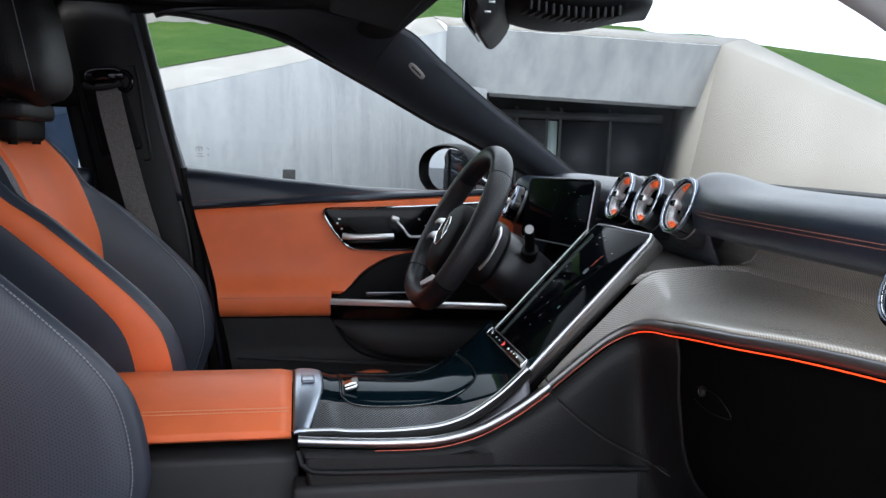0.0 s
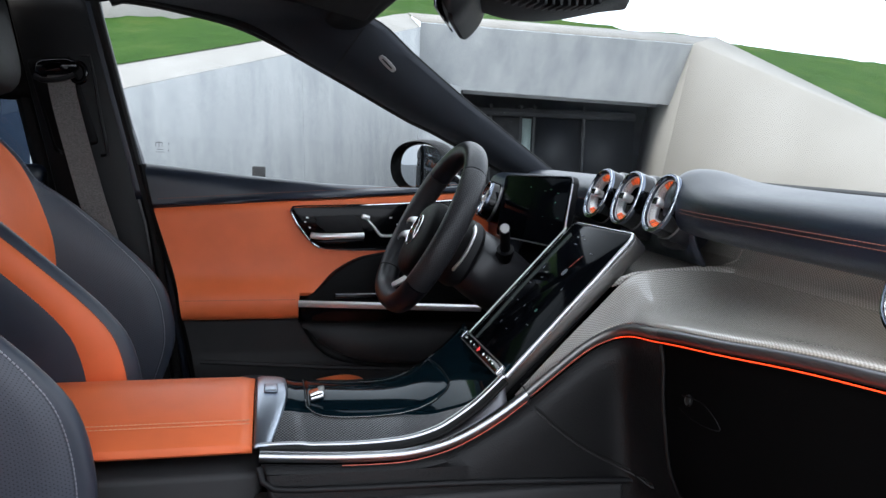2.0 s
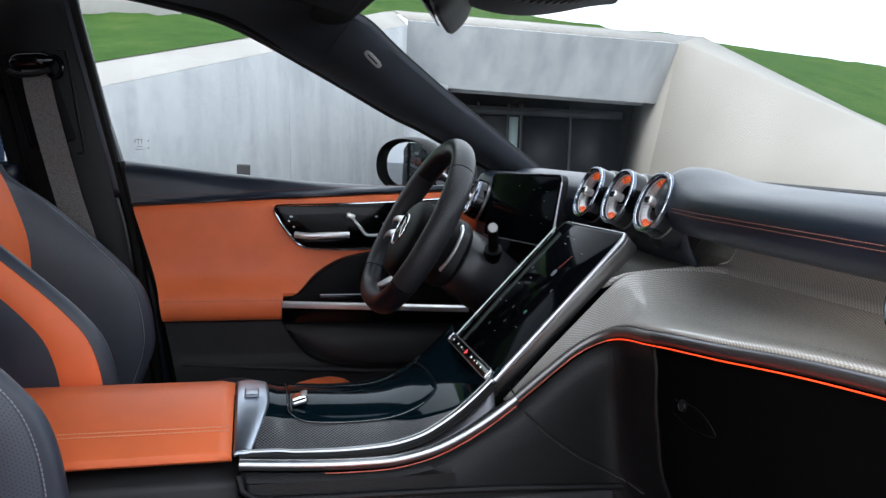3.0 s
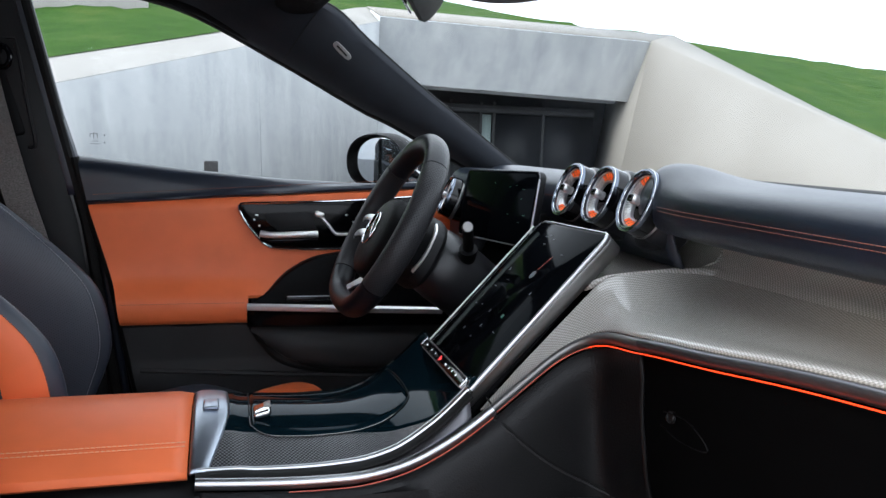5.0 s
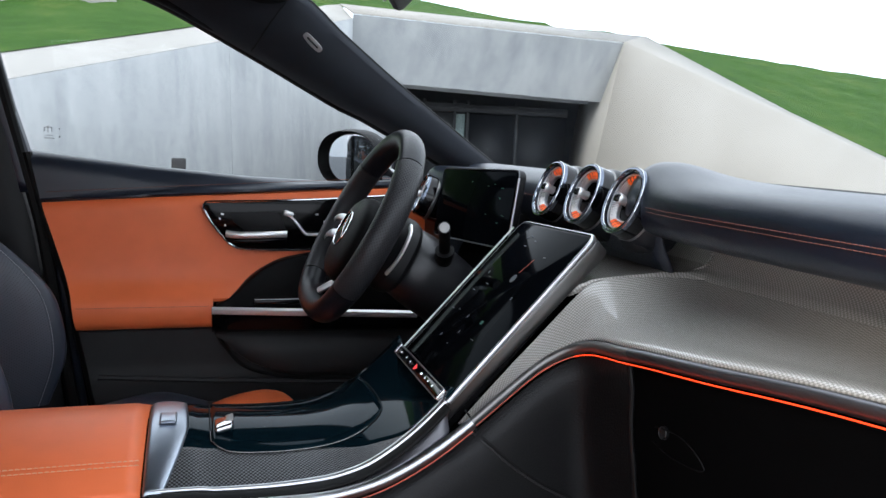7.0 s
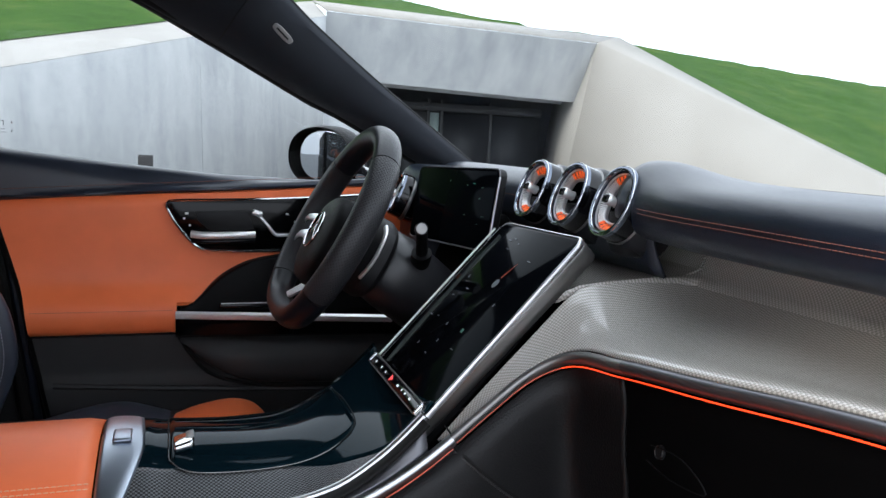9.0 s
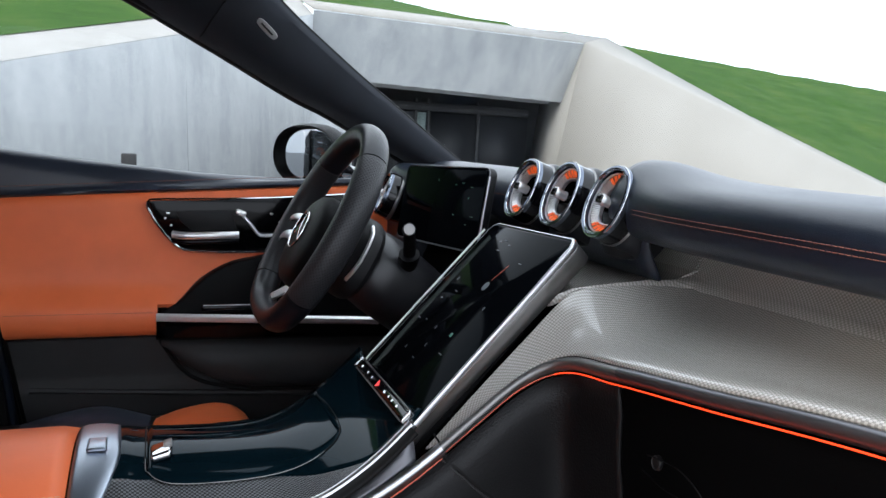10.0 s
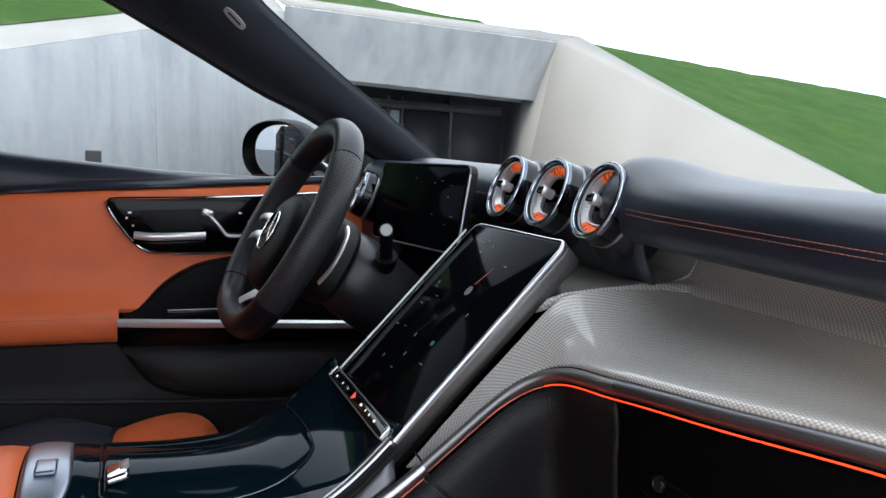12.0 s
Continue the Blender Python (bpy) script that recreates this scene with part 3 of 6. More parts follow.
part("window_seal", tube(win_top + V(0, 0.014, -0.003), 0.011, 10, up=(0, 1, 0)), RUBBER, body)
part("screen_seal", tube(scr + V(0.012, 0.012, 0.006), 0.007, 8, up=(0, 1, 0)), RUBBER, body)
# upper seam between pillar trim and roof lining
sm = cr([(-0.156, 0.702, 1.328), (-0.15, 0.69, 1.335), (-0.125, 0.655, 1.375), (-0.088, 0.640, 1.428)], 12)
part("trim_seam", tube(sm, 0.0012, 6), RUBBER, body)
# oval airbag mark on the pillar
bc_at = V(-0.036, 0.632, 1.347)
ax1 = V(0.055, 0.004, -0.050)
ax1 /= np.linalg.norm(ax1)
nb = V(-0.45, -0.82, -0.25)
nb /= np.linalg.norm(nb)
ax2 = np.cross(nb, ax1)
badge = plate(circle(0.024, 32, 0.0085, 3.2), lambda a, b, h: bc_at + a * ax1 + b * ax2 + h * nb, 0.002, 0.0006)
bd = part("pillar_mark", badge, PILLAR_GREY, body, "small grey oval mark")
part("lettering", plate([(-0.015, -0.002), (0.015, -0.002), (0.015, 0.002), (-0.015, 0.002)], lambda a, b, h: bc_at + a * ax1 + b * ax2 + (h + 0.0022) * nb, 0.0004, 0), LOWER_PLASTIC, bd)

# roof lining and front header
roof_rows = []
for x in np.linspace(-1.7, -0.10, 16):
    zc = 1.53 - 0.10 * max(0, (x + 0.45)) - 0.03 * max(0, (-x - 0.9))
    side = 1.475 if x < -0.3 else 1.475 - (x + 0.3) * 0.15
    roof_rows.append([(x, y, side + (zc - side) * (1 - (abs(y) / 0.64) ** 3)) for y in np.linspace(-0.64, 0.64, 25)])
part("roof_lining", grid(roof_rows), HEADLINER, body, "black cloth roof lining", thick=0.03, offset=1)
# rail above the side window
rail = cr([(-1.7, 0.70, 1.49), (-0.9, 0.70, 1.50), (-0.62, 0.70, 1.512), (-0.50, 0.70, 1.505), (-0.40, 0.71, 1.490)], 24)
part("roof_rail", sweep(rail, circle(0.03, 14, 0.034), up=(0, 0, 1)), HEADLINER, body)
part("roof_rail", sweep(rail * V(1, -1, 1), circle(0.03, 14, 0.034), up=(0, 0, 1)), HEADLINER, body)
hdr = cr([(-0.13, 0.66, 1.44), (-0.08, 0.4, 1.475), (-0.06, 0, 1.482), (-0.08, -0.4, 1.475), (-0.13, -0.66, 1.44)], 30)
part("roof_header", sweep(hdr, circle(0.05, 14, 0.022), up=(0, 0, 1)), HEADLINER, body)
# middle pillar
bp_rows = []
for z in np.linspace(0.5, 1.47, 22):
    t = (z - 0.5) / 0.97
    x1 = -0.580 - 0.115 * max(0, (z - 0.95)) / 0.5 if z > 0.95 else -0.52 - 0.060 * (z - 0.5) / 0.45
    x0 = x1 - (0.195 - 0.03 * t)
    y = 0.705 - 0.02 * t
    bp_rows.append([(x0, y + 0.05, z), (x0 + 0.012, y + 0.01, z), (x0 + 0.03, y, z), (x0 + 0.09, y - 0.006, z), (x1 - 0.03, y, z), (x1 - 0.012, y + 0.004, z), (x1, y + 0.012, z), (x1 + 0.004, y + 0.04, z)])
part("middle_pillar_trim", grid(bp_rows), SOFT_PLASTIC, body, "black middle pillar trim", thick=0.006)
part("door_seal", tube([(r[6][0] + 0.016, 0.715, r[6][2]) for r in bp_rows], 0.012, 10, up=(0, 1, 0)), RUBBER, body)
part("door_seal", tube([(r[6][0] + 0.034, 0.728, r[6][2]) for r in bp_rows[:13]], 0.009, 10, up=(0, 1, 0)), DASH_LEATHER, body)
wf = []
for z in np.linspace(1.02, 1.475, 20):
    xe = float(np.interp(z, [1.02, 1.104, 1.19, 1.32, 1.425, 1.475], [-0.566, -0.584, -0.609, -0.639, -0.664, -0.672]))
    wf.append(cr([(xe - 0.085, 0.735, z), (xe - 0.06, 0.716, z), (xe - 0.030, 0.708, z), (xe - 0.008, 0.711, z), (xe - 0.001, 0.717, z), (xe, 0.722, z)], 12))
part("rear_window_post", grid(wf), DASH_LEATHER, body, "dark blue-black window post trim", thick=0.004)
part("rear_door_seal", tube([(r[0][0] - 0.012, 0.75, r[0][2]) for r in bp_rows], 0.024, 10, up=(0, 1, 0)), RUBBER, body)
part("roof_rail", sweep(cr([(-0.74, 0.712, 1.462), (-0.690, 0.712, 1.464), (-0.655, 0.714, 1.470), (-0.615, 0.716, 1.476), (-0.50, 0.714, 1.462), (-0.352, 0.714, 1.428), (-0.26, 0.718, 1.386), (-0.16, 0.724, 1.336), (-0.06, 0.732, 1.284)], 44), circle(0.0135, 12), up=(0, 1, 0), scale=[min(1.0, 0.1 + (43 - i) / 22) for i in range(44)]), HEADLINER, body, "black lined roof rail")
# belt guide recess and loop
part("belt_slot", rbox((-0.742, 0.699, 1.232), (0.100, 0.03, 0.21), 0.012, rot=Euler((0, radians(-14), 0)).to_matrix()), DARK_PLASTIC, body)
slot_edge = cr([(-0.798, 0.694, 1.330), (-0.700, 0.692, 1.334), (-0.684, 0.692, 1.320), (-0.666, 0.690, 1.20), (-0.655, 0.690, 1.125), (-0.668, 0.690, 1.118)], 50)
part("belt_slot_edge", sweep(slot_edge, circle(0.0035, 8, 0.006), up=(0, -1, 0)), SOFT_PLASTIC, body, "raised rim of the belt slot")
slot_edge = cr([(-0.798, 0.694, 1.330), (-0.795, 0.692, 1.27), (-0.772, 0.690, 1.19), (-0.760, 0.690, 1.14), (-0.745, 0.690, 1.120)], 40)
part("belt_slot_edge", sweep(slot_edge, circle(0.0035, 8, 0.006), up=(0, -1, 0)), SOFT_PLASTIC, body)
gr_rows = []
for x in np.linspace(-0.795, -0.708, 12):
    t = (x + 0.795) / 0.087
    k = max(0.15, 1 - abs(2 * t - 1) ** 4) ** 0.5
    gr_rows.append([(x, 0.678 - 0.026 * k * c, 1.303 + 0.008 * t + 0.019 * k * d) for c, d in circle(1, 20, 1, 2.8)])
loop = part("belt_guide", grid(gr_rows, close_v=True, caps=True), GLOSS_BLACK, body, "black plastic belt guide")
part("guide_lip", tube(cr([(-0.790, 0.660, 1.284), (-0.770, 0.650, 1.276), (-0.735, 0.650, 1.280), (-0.712, 0.658, 1.290)], 16), 0.006, 10, up=(0, 1, 0)), SOFT_PLASTIC, loop)
part("guide_bolt", tube(np.array([(-0.706 + 0.015 * math.cos(a), 0.672, 1.296 + 0.021 * math.sin(a)) for a in np.linspace(0, 2 * math.pi, 28, endpoint=False)]), 0.0055, 10, up=(0, 1, 0), closed=True), GLOSS_BLACK, loop)
# rear door below the rear window, floor, firewall, sills
part("rear_door_panel", rbox((-1.22, 0.73, 0.80), (0.86, 0.05, 0.55), 0.02), SOFT_PLASTIC, body)
part("rear_door_top", rbox((-1.22, 0.72, 1.07), (0.86, 0.07, 0.05), 0.02), DASH_LEATHER, body)
part("rear_window_frame", rbox((-1.10, 0.735, 1.375), (0.60, 0.03, 0.28), 0.02), DARK_PLASTIC, body)
part("rear_bulkhead", rbox((-1.72, 0, 0.85), (0.08, 1.46, 1.25), 0.03), DARK_PLASTIC, body)
part("floor_pan", rbox((-0.5, 0, 0.31), (2.5, 1.5, 0.05), 0.01), CARPET, body)
part("firewall", rbox((0.80, 0, 0.68), (0.06, 1.5, 0.80), 0.02), SHADED_PLASTIC, body)
part("side_sill", rbox((-0.4, 0.73, 0.38), (2.4, 0.08, 0.16), 0.03), SHADED_PLASTIC, body)
part("side_sill", rbox((-0.4, -0.73, 0.36), (2.4, 0.08, 0.12), 0.03), SHADED_PLASTIC, body)
part("kick_panel", rbox((0.52, 0.735, 0.70), (0.60, 0.04, 0.72), 0.01), SHADED_PLASTIC, body)
part("kick_panel", rbox((0.52, -0.76, 0.70), (0.60, 0.04, 0.60), 0.01), SHADED_PLASTIC, body)
# near-side pillar, rear door and window: out of view, added to shade the rear
bp_near = [[(x - 0.10, -y, z) for x, y, z in r] for r in bp_rows]
part("middle_pillar_trim", grid(bp_near), SOFT_PLASTIC, body, "black middle pillar trim", thick=0.006)
part("rear_door_panel", rbox((-1.30, -0.74, 0.76), (0.90, 0.06, 0.62), 0.02), SOFT_PLASTIC, body)
part("rear_window_frame", rbox((-1.26, -0.73, 1.42), (0.86, 0.04, 0.14), 0.02), DARK_PLASTIC, body)
pane = part("rear_side_window", rbox((-1.28, -0.745, 1.20), (0.84, 0.004, 0.32), 0.001), TINTED, body, "dark tinted rear side window")
# bonnet and scuttle ahead of the screen
bon = []
for x in np.linspace(0.78, 1.85, 12):
    t = (x - 0.78) / 1.07
    bon.append([(x, y, 1.06 - 0.16 * t - 0.10 * (abs(y) / 0.80) ** 3 - 0.05 * t * t) for y in np.linspace(-0.82, 0.82, 17)])
part("bonnet", grid(bon), GLOSS_BLACK, body, "dark painted bonnet", thick=0.02)
# windscreen and side window panes
ws = []
for i in range(24):
    t = i / 23
    p = np.array(SCR[2]) * (1 - t) + np.array(SCR[-1]) * t
    zc, xc = p[2] + 0.055 * (1 - t) + 0.03 * t, p[0] + 0.03 * (1 - t) + 0.26 * t
    ws.append([(xc + (p[0] - xc) * (abs(y)) ** 2.4 + 0.014, y * (p[1] + 0.012), zc + (p[2] - zc) * abs(y) ** 2.2) for y in np.linspace(-1, 1, 25)])
pane = part("windscreen", grid(ws), GLASS, body, "clear windscreen glass", thick=0.004)
pane.visible_shadow = False
sw = [[(x, 0.745, z) for x, z in WIN] + [(0.30, 0.745, 1.05), (-0.1, 0.745, 1.05), (-0.575, 0.745, 1.08)]][0]
pane = part("side_window", mesh_poly([p for p in sw] + [(p[0], 0.749, p[2]) for p in sw], [tuple(range(len(sw))), tuple(range(2 * len(sw) - 1, len(sw) - 1, -1))]), GLASS, body, "clear side window glass")
pane.visible_shadow = False
rg = rbox((-1.20, 0.747, 1.16), (0.74, 0.004, 0.24), 0.001)
pane = part("rear_side_window", rg, TINTED, body, "dark tinted rear side window")
etch = [plate([(a, b), (a + w, b), (a + w, b + h), (a, b + h)], lambda a2, b2, h2: V(a2, 0.742 - h2, b2), 0.0005, 0)
        for a, b, w, h in ((-0.560, 1.128, 0.020, 0.0012), (-0.556, 1.134, 0.013, 0.0012), (-0.560, 1.142, 0.0015, 0.009), (-0.553, 1.140, 0.0015, 0.014), (-0.546, 1.142, 0.0015, 0.009), (-0.558, 1.150, 0.014, 0.0012), (-0.532, 1.130, 0.002, 0.004), (-0.532, 1.146, 0.002, 0.004))]
tagged(part("glass_mark", join(*etch), PILLAR_GREY, body), kind="stuff")

# sun visors
for sgn in (1, -1):
    vis = thing("sun_visor", (-0.22, 0.36 * sgn, 1.49), "black cloth sun visor folded against the roof lining", "sun visor", "sun visors")
    part("flap", rbox((-0.17, 0.36 * sgn, 1.452), (0.16, 0.40, 0.022), 0.010, 4, rot=Euler((0, radians(12), 0)).to_matrix()), HEADLINER, vis)
    part("hinge", tube([(-0.105, 0.56 * sgn, 1.462), (-0.105, 0.36 * sgn, 1.465), (-0.105, 0.16 * sgn, 1.467)], 0.008, 10), GLOSS_BLACK, vis)

# mirror base with its camera cover behind the top of the screen
cov = thing("sensor_cover", (0.08, 0, 1.47), "black ribbed plastic sensor cover on the windscreen", "sensor cover")
rows = []
for x in np.linspace(-0.03, 0.245, 14):
    t = (x + 0.03) / 0.275
    w = 0.115 * math.sqrt(max(0.02, 1 - (2 * t - 1) ** 4))
    zt, zb = 1.475 - 0.055 * t, 1.395 - 0.024 * math.sin(math.pi * min(1, t * 1.1)) - 0.01 * t
    zb = min(zb, zt - 0.01)
    rows.append([(x, w * math.copysign(abs(math.cos(a)) ** 0.6, math.cos(a)), (zt + zb) / 2 + (zt - zb) / 2 * math.copysign(abs(math.sin(a)) ** 0.6, math.sin(a))) for a in np.linspace(0, 2 * math.pi, 28, endpoint=False)])
part("housing", grid(rows, close_v=True, caps=True), DARK_PLASTIC, cov)
for k in range(13):
    x = 0.02 + k * 0.0115
    part("rib", rbox((x, -0.085, 1.392 - 0.020 * math.sin(math.pi * min(1, (x + 0.03) / 0.275 * 1.1))), (0.0045, 0.05, 0.016), 0.0015), SOFT_PLASTIC, cov)
rvm = thing("rear_view_mirror", (-0.05, 0, 1.40), "black rear view mirror hanging from the windscreen", "mirror")
arm = cr([(0.0, 0, 1.43), (-0.03, 0.0, 1.415), (-0.055, 0, 1.395)], 10)
part("arm", tube(arm, 0.014, 12, up=(0, 1, 0)), GLOSS_BLACK, rvm)
prof = cr([(-0.086, 1.410), (-0.055, 1.414), (-0.026, 1.402), (-0.028, 1.374), (-0.046, 1.347), (-0.062, 1.337), (-0.074, 1.352), (-0.081, 1.378), (-0.086, 1.410)], 28)[:-1]
pc = prof.mean(0)
hr = []
for y in np.linspace(-0.112, 0.14, 18):
    t = (y - 0.014) / 0.126
    k = max(0.05, 1 - abs(t) ** 9) ** 0.5
    hr.append([(pc[0] + (a - pc[0]) * k + 0.34 * (y + 0.11), y, pc[1] + (b - pc[1]) * k) for a, b in prof])
part("housing", grid(hr, close_v=True, caps=True), SOFT_PLASTIC, rvm)
part("glass", rbox((-0.0405, 0.014, 1.378), (0.004, 0.23, 0.052), 0.002, rot=Euler((0, 0, radians(-19))).to_matrix()), MIRROR, rvm)
for k in (0, 1):
    part("lamp_dot", rbox((-0.040 - 0.006 * k, -0.1125, 1.378 - 0.014 * k), (0.010, 0.003, 0.003), 0.0012), SATIN, rvm)


# ---- driver's door ----
def lerp(x, pts):
    return float(np.interp(x, [p[0] for p in pts], [p[1] for p in pts]))


BELT_Z = [(-0.60, 1.108), (-0.575, 1.105), (-0.351, 1.080), (-0.15, 1.063), (0.05, 1.056), (0.30, 1.068), (0.5, 1.07)]
OR_Z = [(-0.561, 1.003), (-0.351, 1.018), (-0.009, 1.041), (0.233, 1.055), (0.5, 1.058)]


def left_edge(z):
    return float(np.interp(z, [0.40, 0.745, 0.81, 1.003, 1.11], [-0.43, -0.497, -0.505, -0.561, -0.583]))


def door_sheet(section, nx, x_end=0.46, x_start=None):
    """section(x) gives (y, z) points down the door; the rear edge leans with the door's own edge."""
    rows = []
    for t in np.linspace(0, 1, nx):
        row = []
        for y, z in section(-0.56 + t * 1.02):
            x0 = left_edge(z) if x_start is None else x_start
            row.append((x0 + (x_end - x0) * t, y, z))
        rows.append(cr(row, 26))
    return grid(rows)


door = thing("driver_door", (-0.05, 0.74, 0.42), "orange leather and black car door panel with chrome trim", "car door")
part("upper_pad", door_sheet(lambda x: [(0.765, lerp(x, BELT_Z) - 0.03), (0.752, lerp(x, BELT_Z) - 0.004), (0.73, lerp(x, BELT_Z)), (0.712, lerp(x, BELT_Z) - 0.006), (0.700, max(lerp(x, OR_Z) + 0.012, lerp(x, BELT_Z) - 0.03)), (0.696, lerp(x, OR_Z) + 0.010), (0.690, lerp(x, OR_Z) + 0.004), (0.694, lerp(x, OR_Z) - 0.001), (0.71, lerp(x, OR_Z) - 0.004)], 40), DASH_LEATHER, door, "black leather upper door pad")
part("stitching", stitches([(x, 0.6955, lerp(x, OR_Z) + 0.019) for x in np.linspace(-0.55, 0.2, 60)], 0.006, 0.0042, 0.0006, (0, -1, 0)), DARK_THREAD, door)
def centre_section(x):
    z = lerp(x, OR_Z)
    return [(0.712, z - 0.001), (0.697, z - 0.003), (0.692, z - 0.012), (0.690, 0.96), (0.688, 0.90), (0.684, 0.86)]


def swell(x):
    """The armrest's swelling dies out into the flat panel over the black recess."""
    f = min(1.0, max(0.0, (-0.15 - x) / 0.050))
    return [(0.680 - 0.003 * f, 0.836), (0.678 - 0.014 * f, 0.819), (0.681 - 0.026 * f, 0.806), (0.69 - 0.03 * f, 0.80)]


panel_rear = door_sheet(lambda x: centre_section(-0.56 + 0.32 * (x + 0.56)) + [(0.677, 0.836), (0.664, 0.819), (0.653, 0.805), (0.648, 0.790), (0.648, 0.765), (0.655, 0.749), (0.672, 0.742), (0.70, 0.742)], 30, -0.232)
part("centre_panel", panel_rear, ORANGE_LEATHER, door, "smooth orange leather door panel flowing into a padded armrest")
part("centre_panel", door_sheet(lambda x: centre_section(-0.232 + 0.69 * (x + 0.56)) + swell(-0.232 + 0.69 * (x + 0.56)), 60, 0.46, -0.2325), ORANGE_LEATHER, door, "smooth orange leather door panel")
part("stitching", stitches([(x, 0.6474, 0.793) for x in np.linspace(-0.495, -0.24, 30)], 0.005, 0.0032, 0.0005, (0, -1, 0)), DARK_THREAD, door)
part("lower_panel", door_sheet(lambda x: [(0.70, 0.744), (0.684, 0.741), (0.680, 0.735), (0.682, 0.66), (0.676, 0.64), (0.675, 0.60), (0.685, 0.50), (0.70, 0.42)], 24), LOWER_PLASTIC, door, "dark grey grained lower door panel")
part("lower_ridge", tube(cr([(-0.46, 0.677, 0.640), (-0.2, 0.672, 0.622), (0.05, 0.668, 0.608), (0.3, 0.668, 0.60)], 20), 0.006, 8), LOWER_PLASTIC, door)
part("door_back", rbox((-0.05, 0.745, 0.76), (1.02, 0.04, 0.56), 0.01), DARK_PLASTIC, door)
# rear edge of the door with its rubber seal
part("edge_seal", tube([(left_edge(z) - 0.006, 0.712, z) for z in np.linspace(0.42, 1.10, 14)], 0.010, 8, up=(0, 1, 0)), RUBBER, door)

# control panel
MOD = [(-0.252, 1.000), (-0.246, 0.986), (-0.232, 0.962), (-0.205, 0.928), (-0.190, 0.916), (-0.168, 0.909), (-0.10, 0.907), (0.0, 0.909), (0.16, 0.915), (0.17, 1.033), (0.0, 1.020), (-0.12, 1.014), (-0.235, 1.010), (-0.248, 1.006)]
mod = part("control_panel", plate([tuple(p[:2]) for p in cr([(a, b, 0) for a, b in MOD[9:] + MOD[:9]], 80)], lambda a, b, h: V(a, 0.690 - h, b), 0.008, 0.002), DOOR_GLOSS, door, "gloss black door control panel")
edge = np.array([(a, 0.6815, b) for a, b in MOD[9:] + MOD[:9]])
part("chrome_edge", tube(cr(edge, 120), 0.0026, 8, up=(0, 1, 0)), CHROME, mod)
part("handle_recess", plate([(-0.198, 0.988), (-0.190, 0.968), (-0.165, 0.948), (-0.080, 0.952), (-0.092, 0.986), (-0.105, 0.991)], lambda a, b, h: V(a, 0.6835 - h, b), 0.003, 0.0015), SOFT_PLASTIC, mod)
hp = cr([(-0.205, 0.676, 0.943), (-0.175, 0.668, 0.941), (-0.12, 0.664, 0.943), (-0.079, 0.668, 0.944)], 20)
part("door_handle", sweep(hp, circle(0.005, 12, 0.0075), up=(0, 0, 1)), BRIGHT_SILVER, mod, "satin silver door handle")
part("handle_base", sweep(hp + V(0, 0.006, -0.013), circle(0.004, 12, 0.005), up=(0, 0, 1)), DOOR_GLOSS, mod)
lv = cr([(-0.073, 0.677, 0.984), (-0.055, 0.675, 0.964), (-0.040, 0.675, 0.945), (-0.028, 0.675, 0.942), (0.0, 0.676, 0.943)], 22)
part("seat_switch", sweep(lv, circle(0.0035, 10, 0.005), up=(0, 1, 0)), BRIGHT_SILVER, mod, "silver seat-shaped switch")
part("seat_switch_head", rbox((-0.075, 0.676, 0.987), (0.022, 0.010, 0.013), 0.004, rot=Euler((0, radians(20), 0)).to_matrix()), BRIGHT_SILVER, mod)
for a, b, w in ((-0.213, 0.984, 0.007), (-0.218, 0.974, 0.004), (-0.207, 0.960, 0.004), (-0.192, 0.932, 0.009), (-0.013, 0.986, 0.006), (0.004, 0.970, 0.005)):
    part("icon", rbox((a, 0.6813, b), (w, 0.002, 0.004), 0.0006), SATIN, mod)
# black pull area, chrome strip and pocket
ARM = [(-0.225, 0.792), (-0.190, 0.815), (-0.150, 0.855), (-0.10, 0.885), (-0.05, 0.898), (0.02, 0.906), (0.20, 0.908), (0.20, 0.74), (-0.225, 0.745)]
part("pull_recess", plate([tuple(p[:2]) for p in cr([(a, b, 0) for a, b in ARM[:7]], 40)] + ARM[7:], lambda a, b, h: V(a, 0.684 - h, b), 0.030, 0.006, 3), DARK_PLASTIC, door, "black pull recess")
pod = [[(x, y, z) for y, z in ((0.69, 0.790), (0.655 - 0.05 * t, 0.790 - 0.006 * t), (0.645 - 0.055 * t, 0.783 - 0.006 * t), (0.643 - 0.055 * t, 0.765), (0.648 - 0.05 * t, 0.742), (0.665 - 0.04 * t, 0.733), (0.69, 0.733))] for x, t in zip(np.linspace(-0.234, 0.25, 16), np.linspace(0, 1, 16))]
part("armrest_pod", grid(pod), DOOR_GLOSS, door, thick=0.004)
st = [(x, 0.6465 - 0.054 * t, 0.784 - 0.008 * t) for x, t in zip(np.linspace(-0.234, 0.2, 12), np.linspace(0, 0.93, 12))]
part("chrome_strip", sweep(st, [(-0.003, -0.0075), (0.002, -0.0085), (0.004, -0.004), (0.004, 0.003), (0.0, 0.0075), (-0.005, 0.006)], up=(0, 0, 1)), BRIGHT_SILVER, door, "polished silver armrest strip")
part("window_switch", rbox((-0.09, 0.655, 0.800), (0.12, 0.03, 0.012), 0.004), GLOSS_BLACK, door)
part("window_switch_edge", rbox((-0.09, 0.640, 0.8065), (0.115, 0.002, 0.002), 0.0008), SATIN, door)
pk = []
